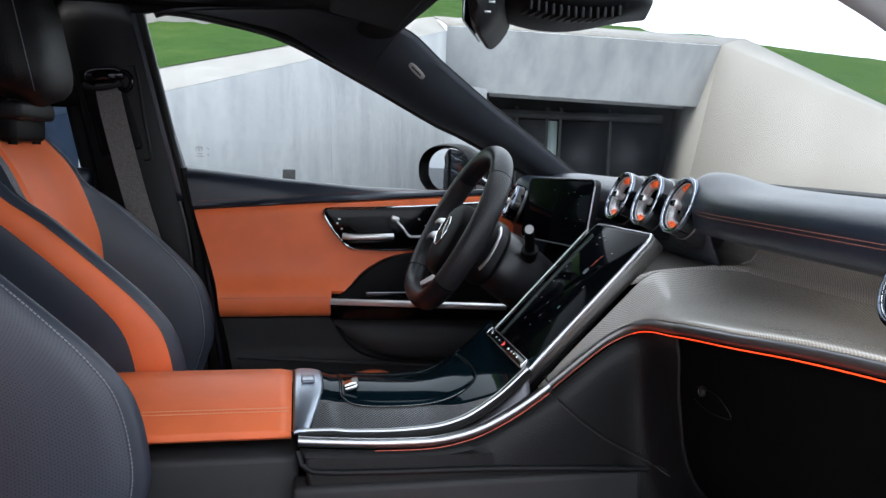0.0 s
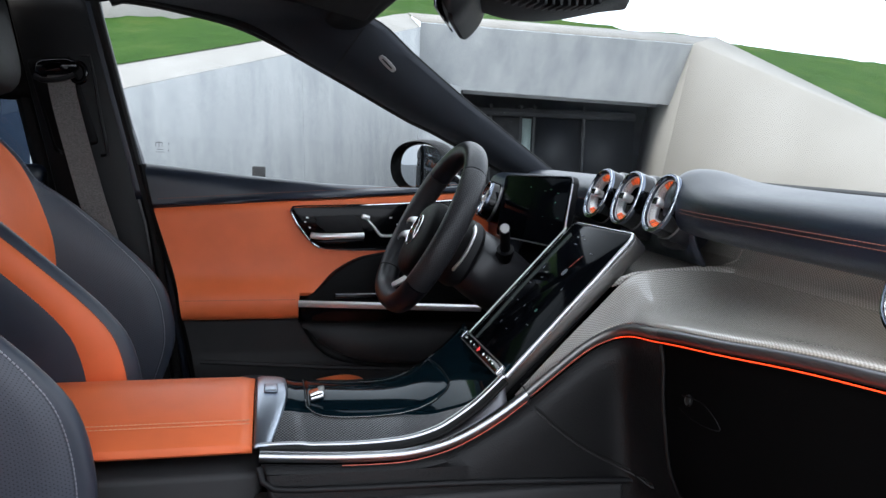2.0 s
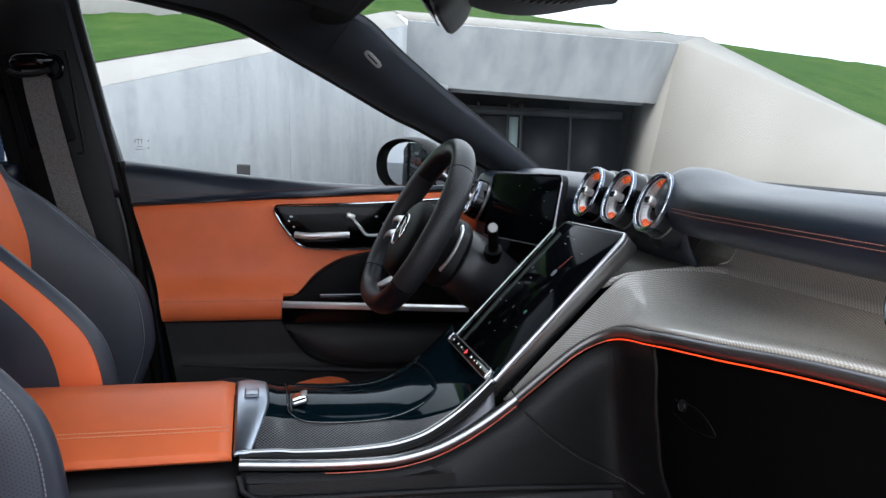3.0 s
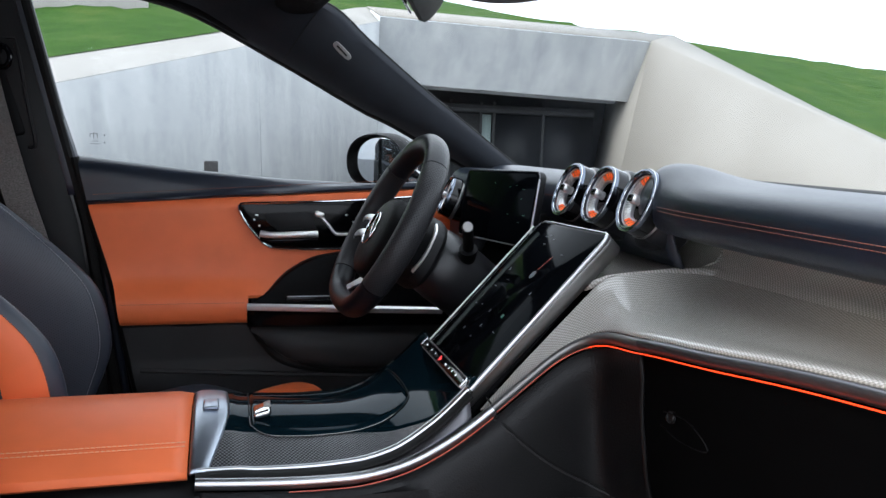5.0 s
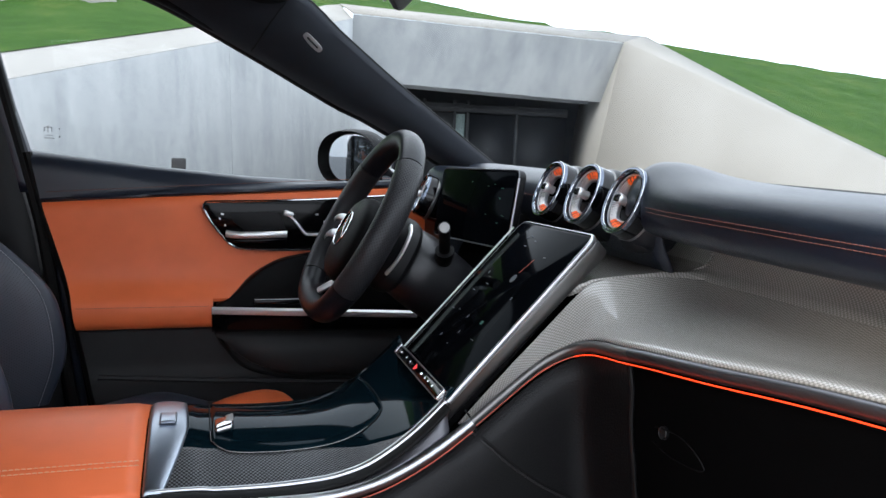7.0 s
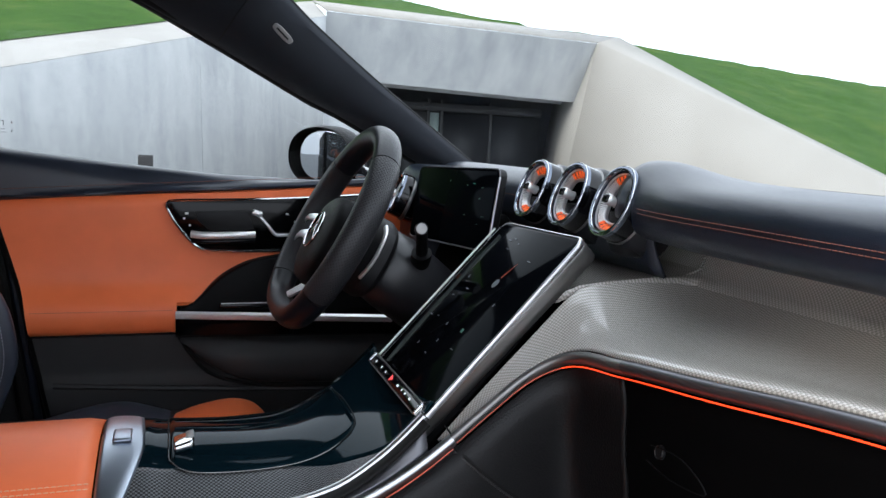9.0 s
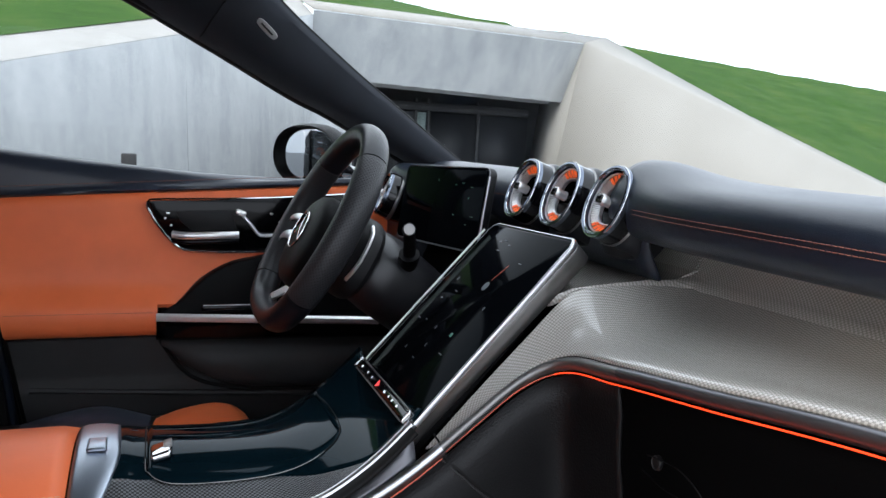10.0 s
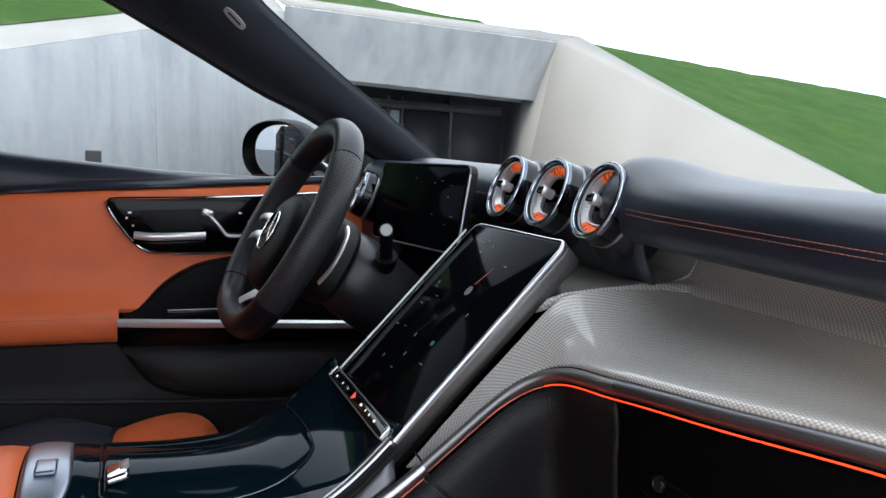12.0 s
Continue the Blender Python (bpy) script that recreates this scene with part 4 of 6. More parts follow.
for a in np.linspace(0, 1, 14):
    x = -0.225 + 0.47 * a
    lowz = float(np.interp(a, [0, 0.08, 0.18, 0.35, 1], [0.728, 0.69, 0.650, 0.626, 0.610]))
    k = min(1.0, a / 0.25) ** 0.6
    pk.append(cr([(x, 0.682, 0.735), (x, 0.676 - 0.03 * k, 0.732), (x, 0.670 - 0.05 * k, 0.70 * k + 0.73 * (1 - k)), (x, 0.668 - 0.045 * k, lowz * 0.7 + 0.3 * 0.7), (x, 0.672 - 0.015 * k, lowz + 0.006), (x, 0.684, lowz)], 16))
part("door_pocket", grid(pk), LOWER_PLASTIC, door, "bulging dark door pocket")
part("pocket_gap", tube(cr([(-0.228, 0.678, 0.733), (-0.205, 0.676, 0.695), (-0.165, 0.673, 0.652), (-0.10, 0.669, 0.630), (0.0, 0.668, 0.617), (0.2, 0.668, 0.606)], 30), 0.004, 8), RUBBER, door)

# outside mirror
mir = thing("door_mirror", (0.10, 0.98, 1.10), "black outside mirror on the driver's door", "door mirror")
mn = V(-0.680, -0.723, -0.12)
mn /= np.linalg.norm(mn)
mu = V(-0.728, 0.685, 0.0)


def mirror_at(a, b, h):
    return V(0.122, 0.985, 1.106) + a * mu * -1.0 + b * V(0, 0, 1) + h * mn


shape = [(c, s) for c, s in circle(0.088, 44, 0.072, 2.25)]
rows = []
for h, k in ((0.03, 0.97), (0.034, 1.0), (0.02, 1.02), (0.0, 1.02), (-0.03, 0.97), (-0.06, 0.85), (-0.085, 0.62), (-0.095, 0.3)):
    rows.append([mirror_at(a * k, b * k, h) for a, b in shape])
part("housing", grid(rows, close_v=True, caps=False), DARK_PLASTIC, mir)
part("glass", plate([(a * 0.80 + 0.010, b * 0.86) for a, b in shape], lambda a, b, h: mirror_at(a, b, 0.018 + h), 0.004, 0.001), MIRROR, mir)
part("foot", tube(cr([(0.20, 0.90, 1.055), (0.21, 0.82, 1.045), (0.22, 0.76, 1.05)], 8), 0.03, 12), GLOSS_BLACK, mir)

# ---- seat belt ----
belt = thing("seat_belt", (-0.74, 0.68, 1.28), "grey woven seat belt hanging on the middle pillar", "seat belt")
bp = cr([(-0.742, 0.672, 1.290), (-0.737, 0.668, 1.25), (-0.715, 0.664, 1.15), (-0.682, 0.655, 1.02), (-0.652, 0.645, 0.92), (-0.625, 0.63, 0.80), (-0.61, 0.62, 0.68)], 30)
part("webbing", sweep(bp, [(-0.027, -0.0008), (0.027, -0.0008), (0.027, 0.0008), (-0.027, 0.0008)], up=(0, -1, 0)), BELT, belt)

# ---- seats ----
INS = [(0.60, -0.72), (0.70, -0.735), (0.78, -0.735), (0.92, -0.735), (1.00, -0.752), (1.10, -0.792), (1.17, -0.848), (1.215, -0.90)]
CRE = [(0.60, -0.545), (0.70, -0.508), (0.767, -0.507), (0.834, -0.524), (0.88, -0.556), (0.934, -0.610), (1.019, -0.705), (1.07, -0.775), (1.15, -0.850), (1.215, -0.905)]


def build_seat():
    seat = thing("car_seat", (-0.45, 0.37, 0.36), "black and orange leather sports car seat with perforated bolsters", "car seat", "front seats")
    zs = np.linspace(0.62, 1.205, 40)
    ins = cr([(z, x, 0) for z, x in INS], 200)
    cre = cr([(z, x, 0) for z, x in CRE], 200)

    def at_z(curve, z):
        return float(np.interp(z, curve[:, 0], curve[:, 1]))

    def section(z, sgn):
        xi, xc = at_z(ins, z), at_z(cre, z)
        w = 0.985 if z < 1.05 else 0.985 - 0.30 * ((z - 1.05) / 0.155) ** 2
        d = max(0.0, xc - xi)
        pts = dict(insert=[(0.0, xi - 0.006), (0.07, xi - 0.004), (0.14, xi), (0.168, xi + 0.006), (0.173, xi - 0.003)],
                   inner=[(0.171, xi - 0.004), (0.175, xi + 0.06 * d), (0.188, xi + 0.45 * d), (0.200, xi + 0.80 * d), (0.206, xi + 0.90 * d), (0.2085, xi + 0.905 * d)],
                   crest=[(0.2075, xi + 0.90 * d), (0.212, xc - 0.005), (0.222, xc), (0.232, xc - 0.006), (0.239, xc - 0.018), (0.2395, xc - 0.020)],
                   stripe=[(0.2385, xc - 0.019), (0.243, xc - 0.026), (0.249, xc - 0.05), (0.2515, xc - 0.075), (0.2505, xc - 0.079)],
                   outer=[(0.2500, xc - 0.077), (0.253, xc - 0.085), (0.255, xc - 0.12), (0.25, min(xc - 0.16, xi - 0.08)), (0.22, xi - 0.13), (0.12, xi - 0.15), (0.0, xi - 0.155)])
        return {k: [(x, 0.37 + sgn * v * w, z) for v, x in p] for k, p in pts.items()}

    seams = {}
    for sgn in (-1, 1):
        secs = [section(z, sgn) for z in zs]
        for key, mat, nm, n in (("inner", PERF_SEAT, "bolster_face", 12), ("crest", SEAT_BLACK, "bolster_edge", 12), ("stripe", ORANGE_LEATHER, "bolster_stripe", 8), ("outer", SEAT_BLACK, "backrest_shell", 14)):
            part(nm, grid([cr(s[key], n) for s in secs]), mat, seat, {"bolster_stripe": "orange leather stripe", "bolster_face": "perforated black leather"}.get(nm, ""))
        seams[sgn] = ([s["inner"][-1] for s in secs], [s["stripe"][0] for s in secs])
        part("stitching", stitches(np.array(seams[sgn][0]) + V(0.0012, 0, 0.0), 0.0062, 0.0046, 0.0011, (1, 0, 0)), GREY_THREAD, seat)
        part("stitching", stitches(np.array(seams[sgn][1]) + V(0.0, 0.0008 * sgn, 0.0), 0.0055, 0.003, 0.0007, (0, sgn, 0)), DARK_THREAD, seat)
    full = [[(q[0], 0.74 - q[1], q[2]) for q in section(z, 1)["insert"][::-1]][:-1] + section(z, 1)["insert"] for z in zs]
    part("backrest_insert", grid([cr(r, 24) for r in full]), ORANGE_LEATHER, seat, "smooth orange leather backrest insert")
    # rounded top roll of the backrest
    xi, xc = at_z(ins, zs[-1]), at_z(cre, zs[-1])
    part("backrest_top", rbox((xi - 0.075, 0.37, zs[-1] - 0.01), (0.16, 0.36, 0.07), 0.032, 4), ORANGE_LEATHER, seat)
    # cushion
    cush = cr([(-0.70, 0.58), (-0.50, 0.598), (-0.40, 0.622), (-0.33, 0.632), (-0.26, 0.614), (-0.2, 0.59), (-0.11, 0.55)], 60)
    ctr, lft, rgt = [], [], []
    for x in np.linspace(-0.70, -0.11, 26):
        a = float(np.interp(x, cush[:, 0], cush[:, 1]))
        b = a + 0.012 * (-x - 0.11)
        ctr.append(cr([(x, 0.37 + v, z) for v, z in ((-0.16, a + 0.003), (-0.13, a + 0.001), (0, a), (0.13, a + 0.001), (0.16, a + 0.003))], 15))
        for sgn, rows in ((-1, lft), (1, rgt)):
            rows.append(cr([(x, 0.37 + sgn * v, z) for v, z in ((0.158, a), (0.175, a + 0.7 * (b - a)), (0.205, b), (0.232, b - 0.012), (0.248, b - 0.05), (0.25, b - 0.14))], 14))
    part("cushion_insert", grid(ctr), SEAT_BLACK, seat, "black leather seat cushion")
    part("cushion_bolster", grid(lft), SEAT_BLACK, seat)
    part("cushion_bolster", grid(rgt), SEAT_BLACK, seat)
    part("stitching", stitches([(x, 0.37 - 0.18, float(np.interp(x, cush[:, 0], cush[:, 1])) + 0.004) for x in np.linspace(-0.6, -0.15, 60)], 0.0062, 0.0045, 0.0008, (0, 0, 1)), GREY_THREAD, seat)
    roll = cr([(-0.36, 0.565), (-0.29, 0.600), (-0.225, 0.628), (-0.175, 0.640), (-0.135, 0.642), (-0.098, 0.628), (-0.072, 0.590), (-0.064, 0.52)], 40)
    rows = []
    for x, z in roll:
        rows.append(cr([(x + 0.014, 0.37 + v, z - 0.006 - d) for v, d in ((-0.24, 0.16), (-0.235, 0.05), (-0.215, 0.014), (-0.17, 0.001), (0, 0), (0.17, 0.001), (0.215, 0.014), (0.235, 0.05), (0.24, 0.16))], 30))
    part("cushion_front", grid(rows), ORANGE_LEATHER, seat, "smooth orange leather cushion front")
    part("seat_base", rbox((-0.42, 0.37, 0.50), (0.55, 0.48, 0.22), 0.04, 4), SOFT_PLASTIC, seat)
    # headrest
    hr = []
    for z in np.linspace(1.222, 1.47, 16):
        t = (z - 1.222) / 0.248
        k = max(0.04, 1 - abs(2 * t - 1) ** 5) ** 0.5
        xm = -0.805 - 0.045 * t
        hr.append([(xm + 0.066 * (0.7 + 0.3 * k) * k * c, 0.37 + 0.135 * k * s, z) for c, s in circle(1, 30, 1, 3.0)])
    head = part("headrest", grid(hr, close_v=True, caps=True), BLACK_LEATHER, seat, "black leather headrest")
    seam = [(-0.805 - 0.045 * t + 0.055, 0.37 - 0.118, 1.232 + 0.23 * t) for t in np.linspace(0.05, 0.95, 20)]
    part("stitching", stitches(np.array(seam) + V(-0.012, -0.013, 0), 0.006, 0.0045, 0.0008, (0, -1, 0)), GREY_THREAD, head)
    for s in (-1, 1):
        part("headrest_post", tube([(-0.825, 0.37 + 0.065 * s, 1.15), (-0.82, 0.37 + 0.065 * s, 1.24)], 0.008, 10, up=(1, 0, 0)), DARK_PLASTIC, seat)
    part("post_sleeve", rbox((-0.822, 0.37, 1.212), (0.050, 0.200, 0.034), 0.010), SOFT_PLASTIC, seat)
    part("post_sleeve", rbox((-0.830, 0.37, 1.180), (0.036, 0.176, 0.050), 0.010), DARK_PLASTIC, seat)
    return seat


seat = build_seat()
copy_thing(seat, Matrix.Translation((-0.45, -0.42, 0.36)))


# ---- dashboard ----
dash = thing("dashboard", (0.35, 0, 0.85), "black leather dashboard with woven trim and orange light line", "dashboard")


def pad_section(y):
    hump = 0.019 * math.exp(-((max(0.0, -y - 0.13)) / 0.090) ** 2) - 0.004
    return [(0.345, 1.044), (0.315, 1.043), (0.290, 1.046), (0.273, 1.054), (0.265, 1.066), (0.2625, 1.078), (0.2645, 1.0805), (0.2615, 1.083), (0.264, 1.098), (0.274, 1.112 + hump * 0.4), (0.295, 1.121 + hump), (0.335, 1.126 + hump), (0.40, 1.121 + hump * 0.3), (0.52, 1.112), (0.70, 1.094), (0.80, 1.072)]


rows = []
for y in np.concatenate([np.linspace(-0.116, -0.30, 20), np.linspace(-0.32, -0.74, 16)]):
    rows.append(cr([(x + 0.012 * min(1.0, max(0.0, (0.40 - x) / 0.10)) * math.exp(-((max(0, -y - 0.150)) / 0.060) ** 2), y, z) for x, z in pad_section(y)], 60))
part("upper_pad", grid(rows), DASH_LEATHER, dash, "black leather upper dashboard pad", thick=0.004, sharp=50)
for off in (0.0790, 0.0842):
    z = 1.0 + off
    ln = [((0.2632 if off < 0.08 else 0.2622) - 0.0006 + 0.012 * math.exp(-((-y - 0.150) / 0.060) ** 2), y, z) for y in np.linspace(-0.166, -0.73, 70)]
    part("stitching", stitches(ln, 0.0062, 0.0046, 0.0005, (-1, 0, 0)), THREAD, dash)
# top of the dashboard behind the vents and the displays
rows = []
for y in np.linspace(0.74, -0.165, 30):
    f = 0.30 if y < 0.17 else 0.31
    rows.append(cr([(f + 0.02, y, 1.00), (f, y, 1.04), (f, y, 1.075), (f + 0.012, y, 1.098), (f + 0.04, y, 1.110), (0.42, y, 1.110), (0.55, y, 1.098), (0.70, y, 1.078), (0.80, y, 1.055)], 40))
part("top_cover", grid(rows), DASH_LEATHER, dash, "black leather dashboard top", thick=0.004)
part("stitching", stitches([(0.2985, y, 1.070) for y in np.linspace(0.62, 0.17, 40)], 0.0062, 0.0046, 0.0006, (-1, 0, 0)), THREAD, dash)
part("screen_scuttle", rbox((0.80, 0, 1.086), (0.10, 1.40, 0.03), 0.01), RUBBER, dash)
vs = part("demist_slot", rbox((0.325, -0.60, 1.124), (0.018, 0.16, 0.010), 0.003), SOFT_PLASTIC, dash)

# woven trim panel: between the seam under the pad and the light line; runs down beside the console
INNER = [(0.045, -0.146, 0.812), (0.10, -0.144, 0.870), (0.16, -0.142, 0.930), (0.200, -0.141, 0.970), (0.222, -0.139, 0.986), (0.26, -0.140, 0.9925), (0.31, -0.143, 0.994), (0.350, -0.148, 0.9935), (0.373, -0.163, 0.992), (0.379, -0.20, 0.991), (0.380, -0.27, 0.992), (0.380, -0.45, 0.995), (0.380, -0.60, 1.001), (0.380, -0.76, 1.007)]
OUTER = [(0.058, -0.166, 0.828), (0.100, -0.169, 0.864), (0.135, -0.172, 0.893), (0.160, -0.179, 0.911), (0.178, -0.193, 0.923), (0.186, -0.214, 0.930), (0.186, -0.245, 0.936), (0.184, -0.285, 0.942), (0.184, -0.34, 0.951), (0.189, -0.43, 0.963), (0.203, -0.56, 0.980), (0.225, -0.76, 0.998)]
inn, outc = cr(INNER, 70), cr(OUTER, 70)
rows = []
for i in range(70):
    a, b = inn[i], outc[i]
    d = np.linalg.norm(b - a)
    # hollow towards the rear, rounded over at the front edge
    k = min(d, 0.2) / 0.2
    hollow = [(0.0, 0.0), (0.2, -0.0075), (0.45, -0.0090), (0.7, -0.0050), (0.88, 0.0010), (0.96, 0.0028), (1.0, 0.0)]
    rows.append(cr([a * (1 - t) + b * t + V(0, 0, h * k) for t, h in hollow], 30))
part("woven_trim", grid(rows, own_uv=True), CARBON, dash, "grey woven trim under clear lacquer", thick=0.003)
# cove that turns up from the trim to the underside of the pad
rows = []
for y in np.concatenate([np.linspace(0.07, -0.12, 14), np.linspace(-0.13, -0.20, 22), np.linspace(-0.22, -0.76, 28)]):
    x0 = float(np.interp(-y, [0.13, 0.139, 0.1405, 0.1435, 0.1485, 0.1635, 0.20, 0.27], [0.200, 0.222, 0.262, 0.312, 0.352, 0.374, 0.379, 0.380]))
    zf = float(np.interp(-y, [0.13, 0.139, 0.143, 0.148, 0.20, 0.27, 0.45, 0.60, 0.76], [0.975, 0.986, 0.9930, 0.9935, 0.991, 0.992, 0.995, 1.001, 1.007]))
    up = max(0.0, zf - 0.992)
    rows.append(cr([(x0 - 0.006, y, zf - 0.010), (x0 - 0.001, y, zf - 0.001), (x0 + 0.004, y, zf + 0.002), (x0 * 0.5 + 0.193, y, zf * 0.5 + 0.499 + up * 0.5), (0.388, y, 0.998 + up), (0.396, y, 1.008 + up * 0.7), (0.3995, y, 1.021), (0.397, y, 1.034), (0.385, y, 1.044), (0.346, y, 1.051)], 26))
part("recess_panel", grid(rows[::-1], own_uv=True), CARBON, dash, "lacquered woven cove below the pad", thick=0.003)

# silver band and light line, one sweep from the console's rear round to the passenger's end
BAND = [(-0.312, -0.160, 0.746), (-0.255, -0.161, 0.742), (-0.198, -0.162, 0.739), (-0.150, -0.163, 0.7385), (-0.114, -0.164, 0.740), (-0.080, -0.165, 0.746), (-0.050, -0.166, 0.755), (-0.022, -0.167, 0.768), (0.004, -0.168, 0.783), (0.030, -0.168, 0.800)]
BAND2 = [tuple(np.array(p) + V(-0.002, -0.003, -0.008)) for p in OUTER]
band = cr(BAND + BAND2[:1], 50)
band2 = cr(BAND2, 90)


def oval(w, h):
    return circle(w, 14, h, 2.6)


part("silver_band", sweep(band2[33:], oval(0.0055, 0.0085), up=(-0.5, -0.55, 0.75)), BAND_DARK, dash, "dark satin metal edge band")
part("silver_band", sweep(band2[:34], oval(0.0055, 0.0085), up=(-0.5, -0.55, 0.75)), GREY_METAL, dash, "grey satin metal edge band")
lamp_line = band2 + V(-0.0045, -0.0035, -0.0085)
part("light_line", tube(lamp_line[19:], 0.0008, 8, up=(-0.5, -0.55, 0.75)), LED, dash, "glowing orange light line")
part("light_line", tube(lamp_line[:20], 0.0008, 8, up=(-0.5, -0.55, 0.75)), LED_DIM, dash, "dim orange light line")

# lower dashboard and glove box on the passenger's side
rows = []
for i in range(4, 90):
    p = band2[i]
    q = p + V(0.012, 0.0, -0.012)
    rows.append(cr([q, q + V(0.006, 0, -0.03), q + V(0.012, 0, -0.10), q + V(0.05, 0, -0.22), q + V(0.22, 0, -0.36)], 14))
glove = part("glove_box", grid(rows[26:]), SHADED_PLASTIC, dash, "black glove box front", thick=0.004)
part("glove_box_button", lathe([(0.0, 0.0), (0.007, 0.0), (0.007, 0.003), (0.006, 0.004), (0.005, 0.0032), (0.0, 0.003)], 24), SOFT_PLASTIC, glove, "round metal button", at=(0, 0, 0)).matrix_local = Matrix.Translation(V(0.200, -0.350, 0.866) - np.array(world_at(glove))) @ Euler((0, radians(-82), 0)).to_matrix().to_4x4()
hr = cr([(0.198, -0.335, 0.868), (0.196, -0.38, 0.874), (0.196, -0.41, 0.866), (0.20, -0.415, 0.852), (0.203, -0.36, 0.843), (0.202, -0.325, 0.848)], 30)
part("glove_box_pull", tube(hr, 0.0008, 6, up=(1, 0, 0)), DARK_PLASTIC, glove)
# driver's side lower dashboard
rows = []
for y in np.linspace(0.74, 0.14, 14):
    rows.append(cr([(0.335, y, 1.045), (0.32, y, 1.02), (0.30, y, 0.985), (0.27, y, 0.95), (0.26, y, 0.90), (0.30, y, 0.80), (0.45, y, 0.68)], 18))
part("driver_lower_panel", grid(rows), SHADED_PLASTIC, dash, thick=0.004)
part("driver_end_panel", rbox((0.345, 0.61, 0.985), (0.22, 0.20, 0.235), 0.03, 4), DASH_LEATHER, dash)

# ---- round air vents ----
TILT = radians(21)
VN = V(-math.cos(TILT), 0, math.sin(TILT))
VU = V(math.sin(TILT), 0, math.cos(TILT))
VE = V(0, -1, 0)
VR, VH = 0.0408, 0.0470


def build_vent():
    """Built about its own centre; local x is the car's right, y up, z towards the cabin."""
    v = thing("air_vent", (0, 0, 0), "round chrome air vent with orange lit inner ring", "air vent", "air vents")
    k = VH / VR

    def rings(prof, n=48, power=2.25):
        rows = []
        for r, h in prof:
            rows.append([(a, b * k, h) for a, b in circle(r, n, r, power)])
        return grid(rows, close_v=True)

    part("barrel", rings([(VR * 0.97, 0.001), (VR * 0.985, -0.006), (VR * 1.0, -0.018), (VR * 1.0, -0.030), (VR * 0.96, -0.075)]), GLOSS_BLACK, v, "gloss black vent barrel")
    part("outer_ring", rings([(VR * 0.865, -0.001), (VR * 0.875, 0.004), (VR * 0.91, 0.0065), (VR * 0.955, 0.006), (VR * 0.985, 0.002), (VR * 0.985, -0.002)]), RING_CHROME, v, "dark chrome ring")
    for r_, h_ in ((0.872, 0.0042), (0.975, 0.0040)):
        part("bright_lip", tube(np.array([(a, b * k, h_) for a, b in circle(VR * r_, 48, VR * r_, 2.25)]), 0.0008, 6, up=(0, 0, 1), closed=True), CHROME, v, "thin polished lip")
    part("rear_ring", rings([(VR * 1.0, -0.020), (VR * 1.03, -0.022), (VR * 1.03, -0.026), (VR * 1.0, -0.028)]), GREY_METAL, v)
    part("groove", rings([(VR * 0.87, 0.0), (VR * 0.86, -0.003), (VR * 0.83, -0.003)]), GLOSS_BLACK, v)
    part("inner_ring", rings([(VR * 0.84, -0.003), (VR * 0.83, 0.0), (VR * 0.80, 0.0005), (VR * 0.785, -0.002)]), VENT_SILVER, v)
    part("funnel", rings([(VR * 0.79, -0.002), (VR * 0.74, -0.005), (VR * 0.60, -0.0105)]), BAND_DARK, v)
    # fine ridges on the funnel: silver along the sides, orange lit above and below
    n = 84
    for name, mat in (("ribs", BRIGHT_SILVER), ("lit_ribs", VENT_GLOW)):
        gs = []
        for i in range(n):
            ang = 360 * i / n
            lit = 62 <= ang <= 128 or 232 <= ang <= 292
            plain = ang < 62 or ang > 292
            if plain or lit != (name == "lit_ribs") or (lit and i % 3 == 0):
                continue
            a = radians(ang)
            c, s = math.cos(a), math.sin(a)
            p0, p1 = V(VR * 0.775 * c, VR * 0.775 * s * k, -0.0022), V(VR * 0.62 * c, VR * 0.62 * s * k, -0.0092)
            gs.append(sweep([p0, (p0 + p1) / 2 + V(0, 0, 0.0012), p1], circle(0.0009 if name == "ribs" else 0.0006, 5), up=(-s, c, 0.01)))
        tagged(part(name, join(*gs), mat, v, {"ribs": "silver ribs", "lit_ribs": "orange lit ribs"}[name]), kind="stuff")
    # clear orange light guides curving over and under the throat
    for a0, a1 in ((48, 128), (232, 302)):
        arc = [(VR * 0.665 * math.cos(radians(a)), VR * 0.665 * math.sin(radians(a)) * k, -0.0062) for a in np.linspace(a0, a1, 16)]
        part("light_guide", sweep(arc, circle(0.0013, 8, 0.0008), up=(0, 0, 1), scale=[0.4 + 0.6 * math.sin(math.pi * j / 15) ** 0.6 for j in range(16)]), VENT_ORANGE, v, "clear orange light guide")
    part("throat_ring", rings([(VR * 0.60, -0.013), (VR * 0.59, -0.0085), (VR * 0.565, -0.007), (VR * 0.53, -0.008), (VR * 0.52, -0.012)], 40, 2.9), VENT_SILVER, v)
    part("throat", rings([(VR * 0.525, -0.010), (VR * 0.515, -0.05), (VR * 0.4, -0.066), (0.001, -0.067)], 40, 2.9), SHADED_PLASTIC, v)
    for b in (-0.5, 0.5):
        part("vane", rbox((0, b * VR * 0.55, -0.040), (VR * 1.0, 0.0016, 0.016), 0.0006), DARK_PLASTIC, v)
    part("bridge", rbox((0, 0, -0.0075), (VR * 1.05, 0.0035, 0.004), 0.0015), DARK_PLASTIC, v)
    part("knob", lathe([(0.0, 0.012), (0.0060, 0.012), (0.0071, 0.0105), (0.0073, 0.006), (0.0062, 0.002), (0.0060, -0.001), (0.0066, -0.003), (0.0066, -0.006), (0.0, -0.007)], 26), BRIGHT_SILVER, v, "chrome vent knob")
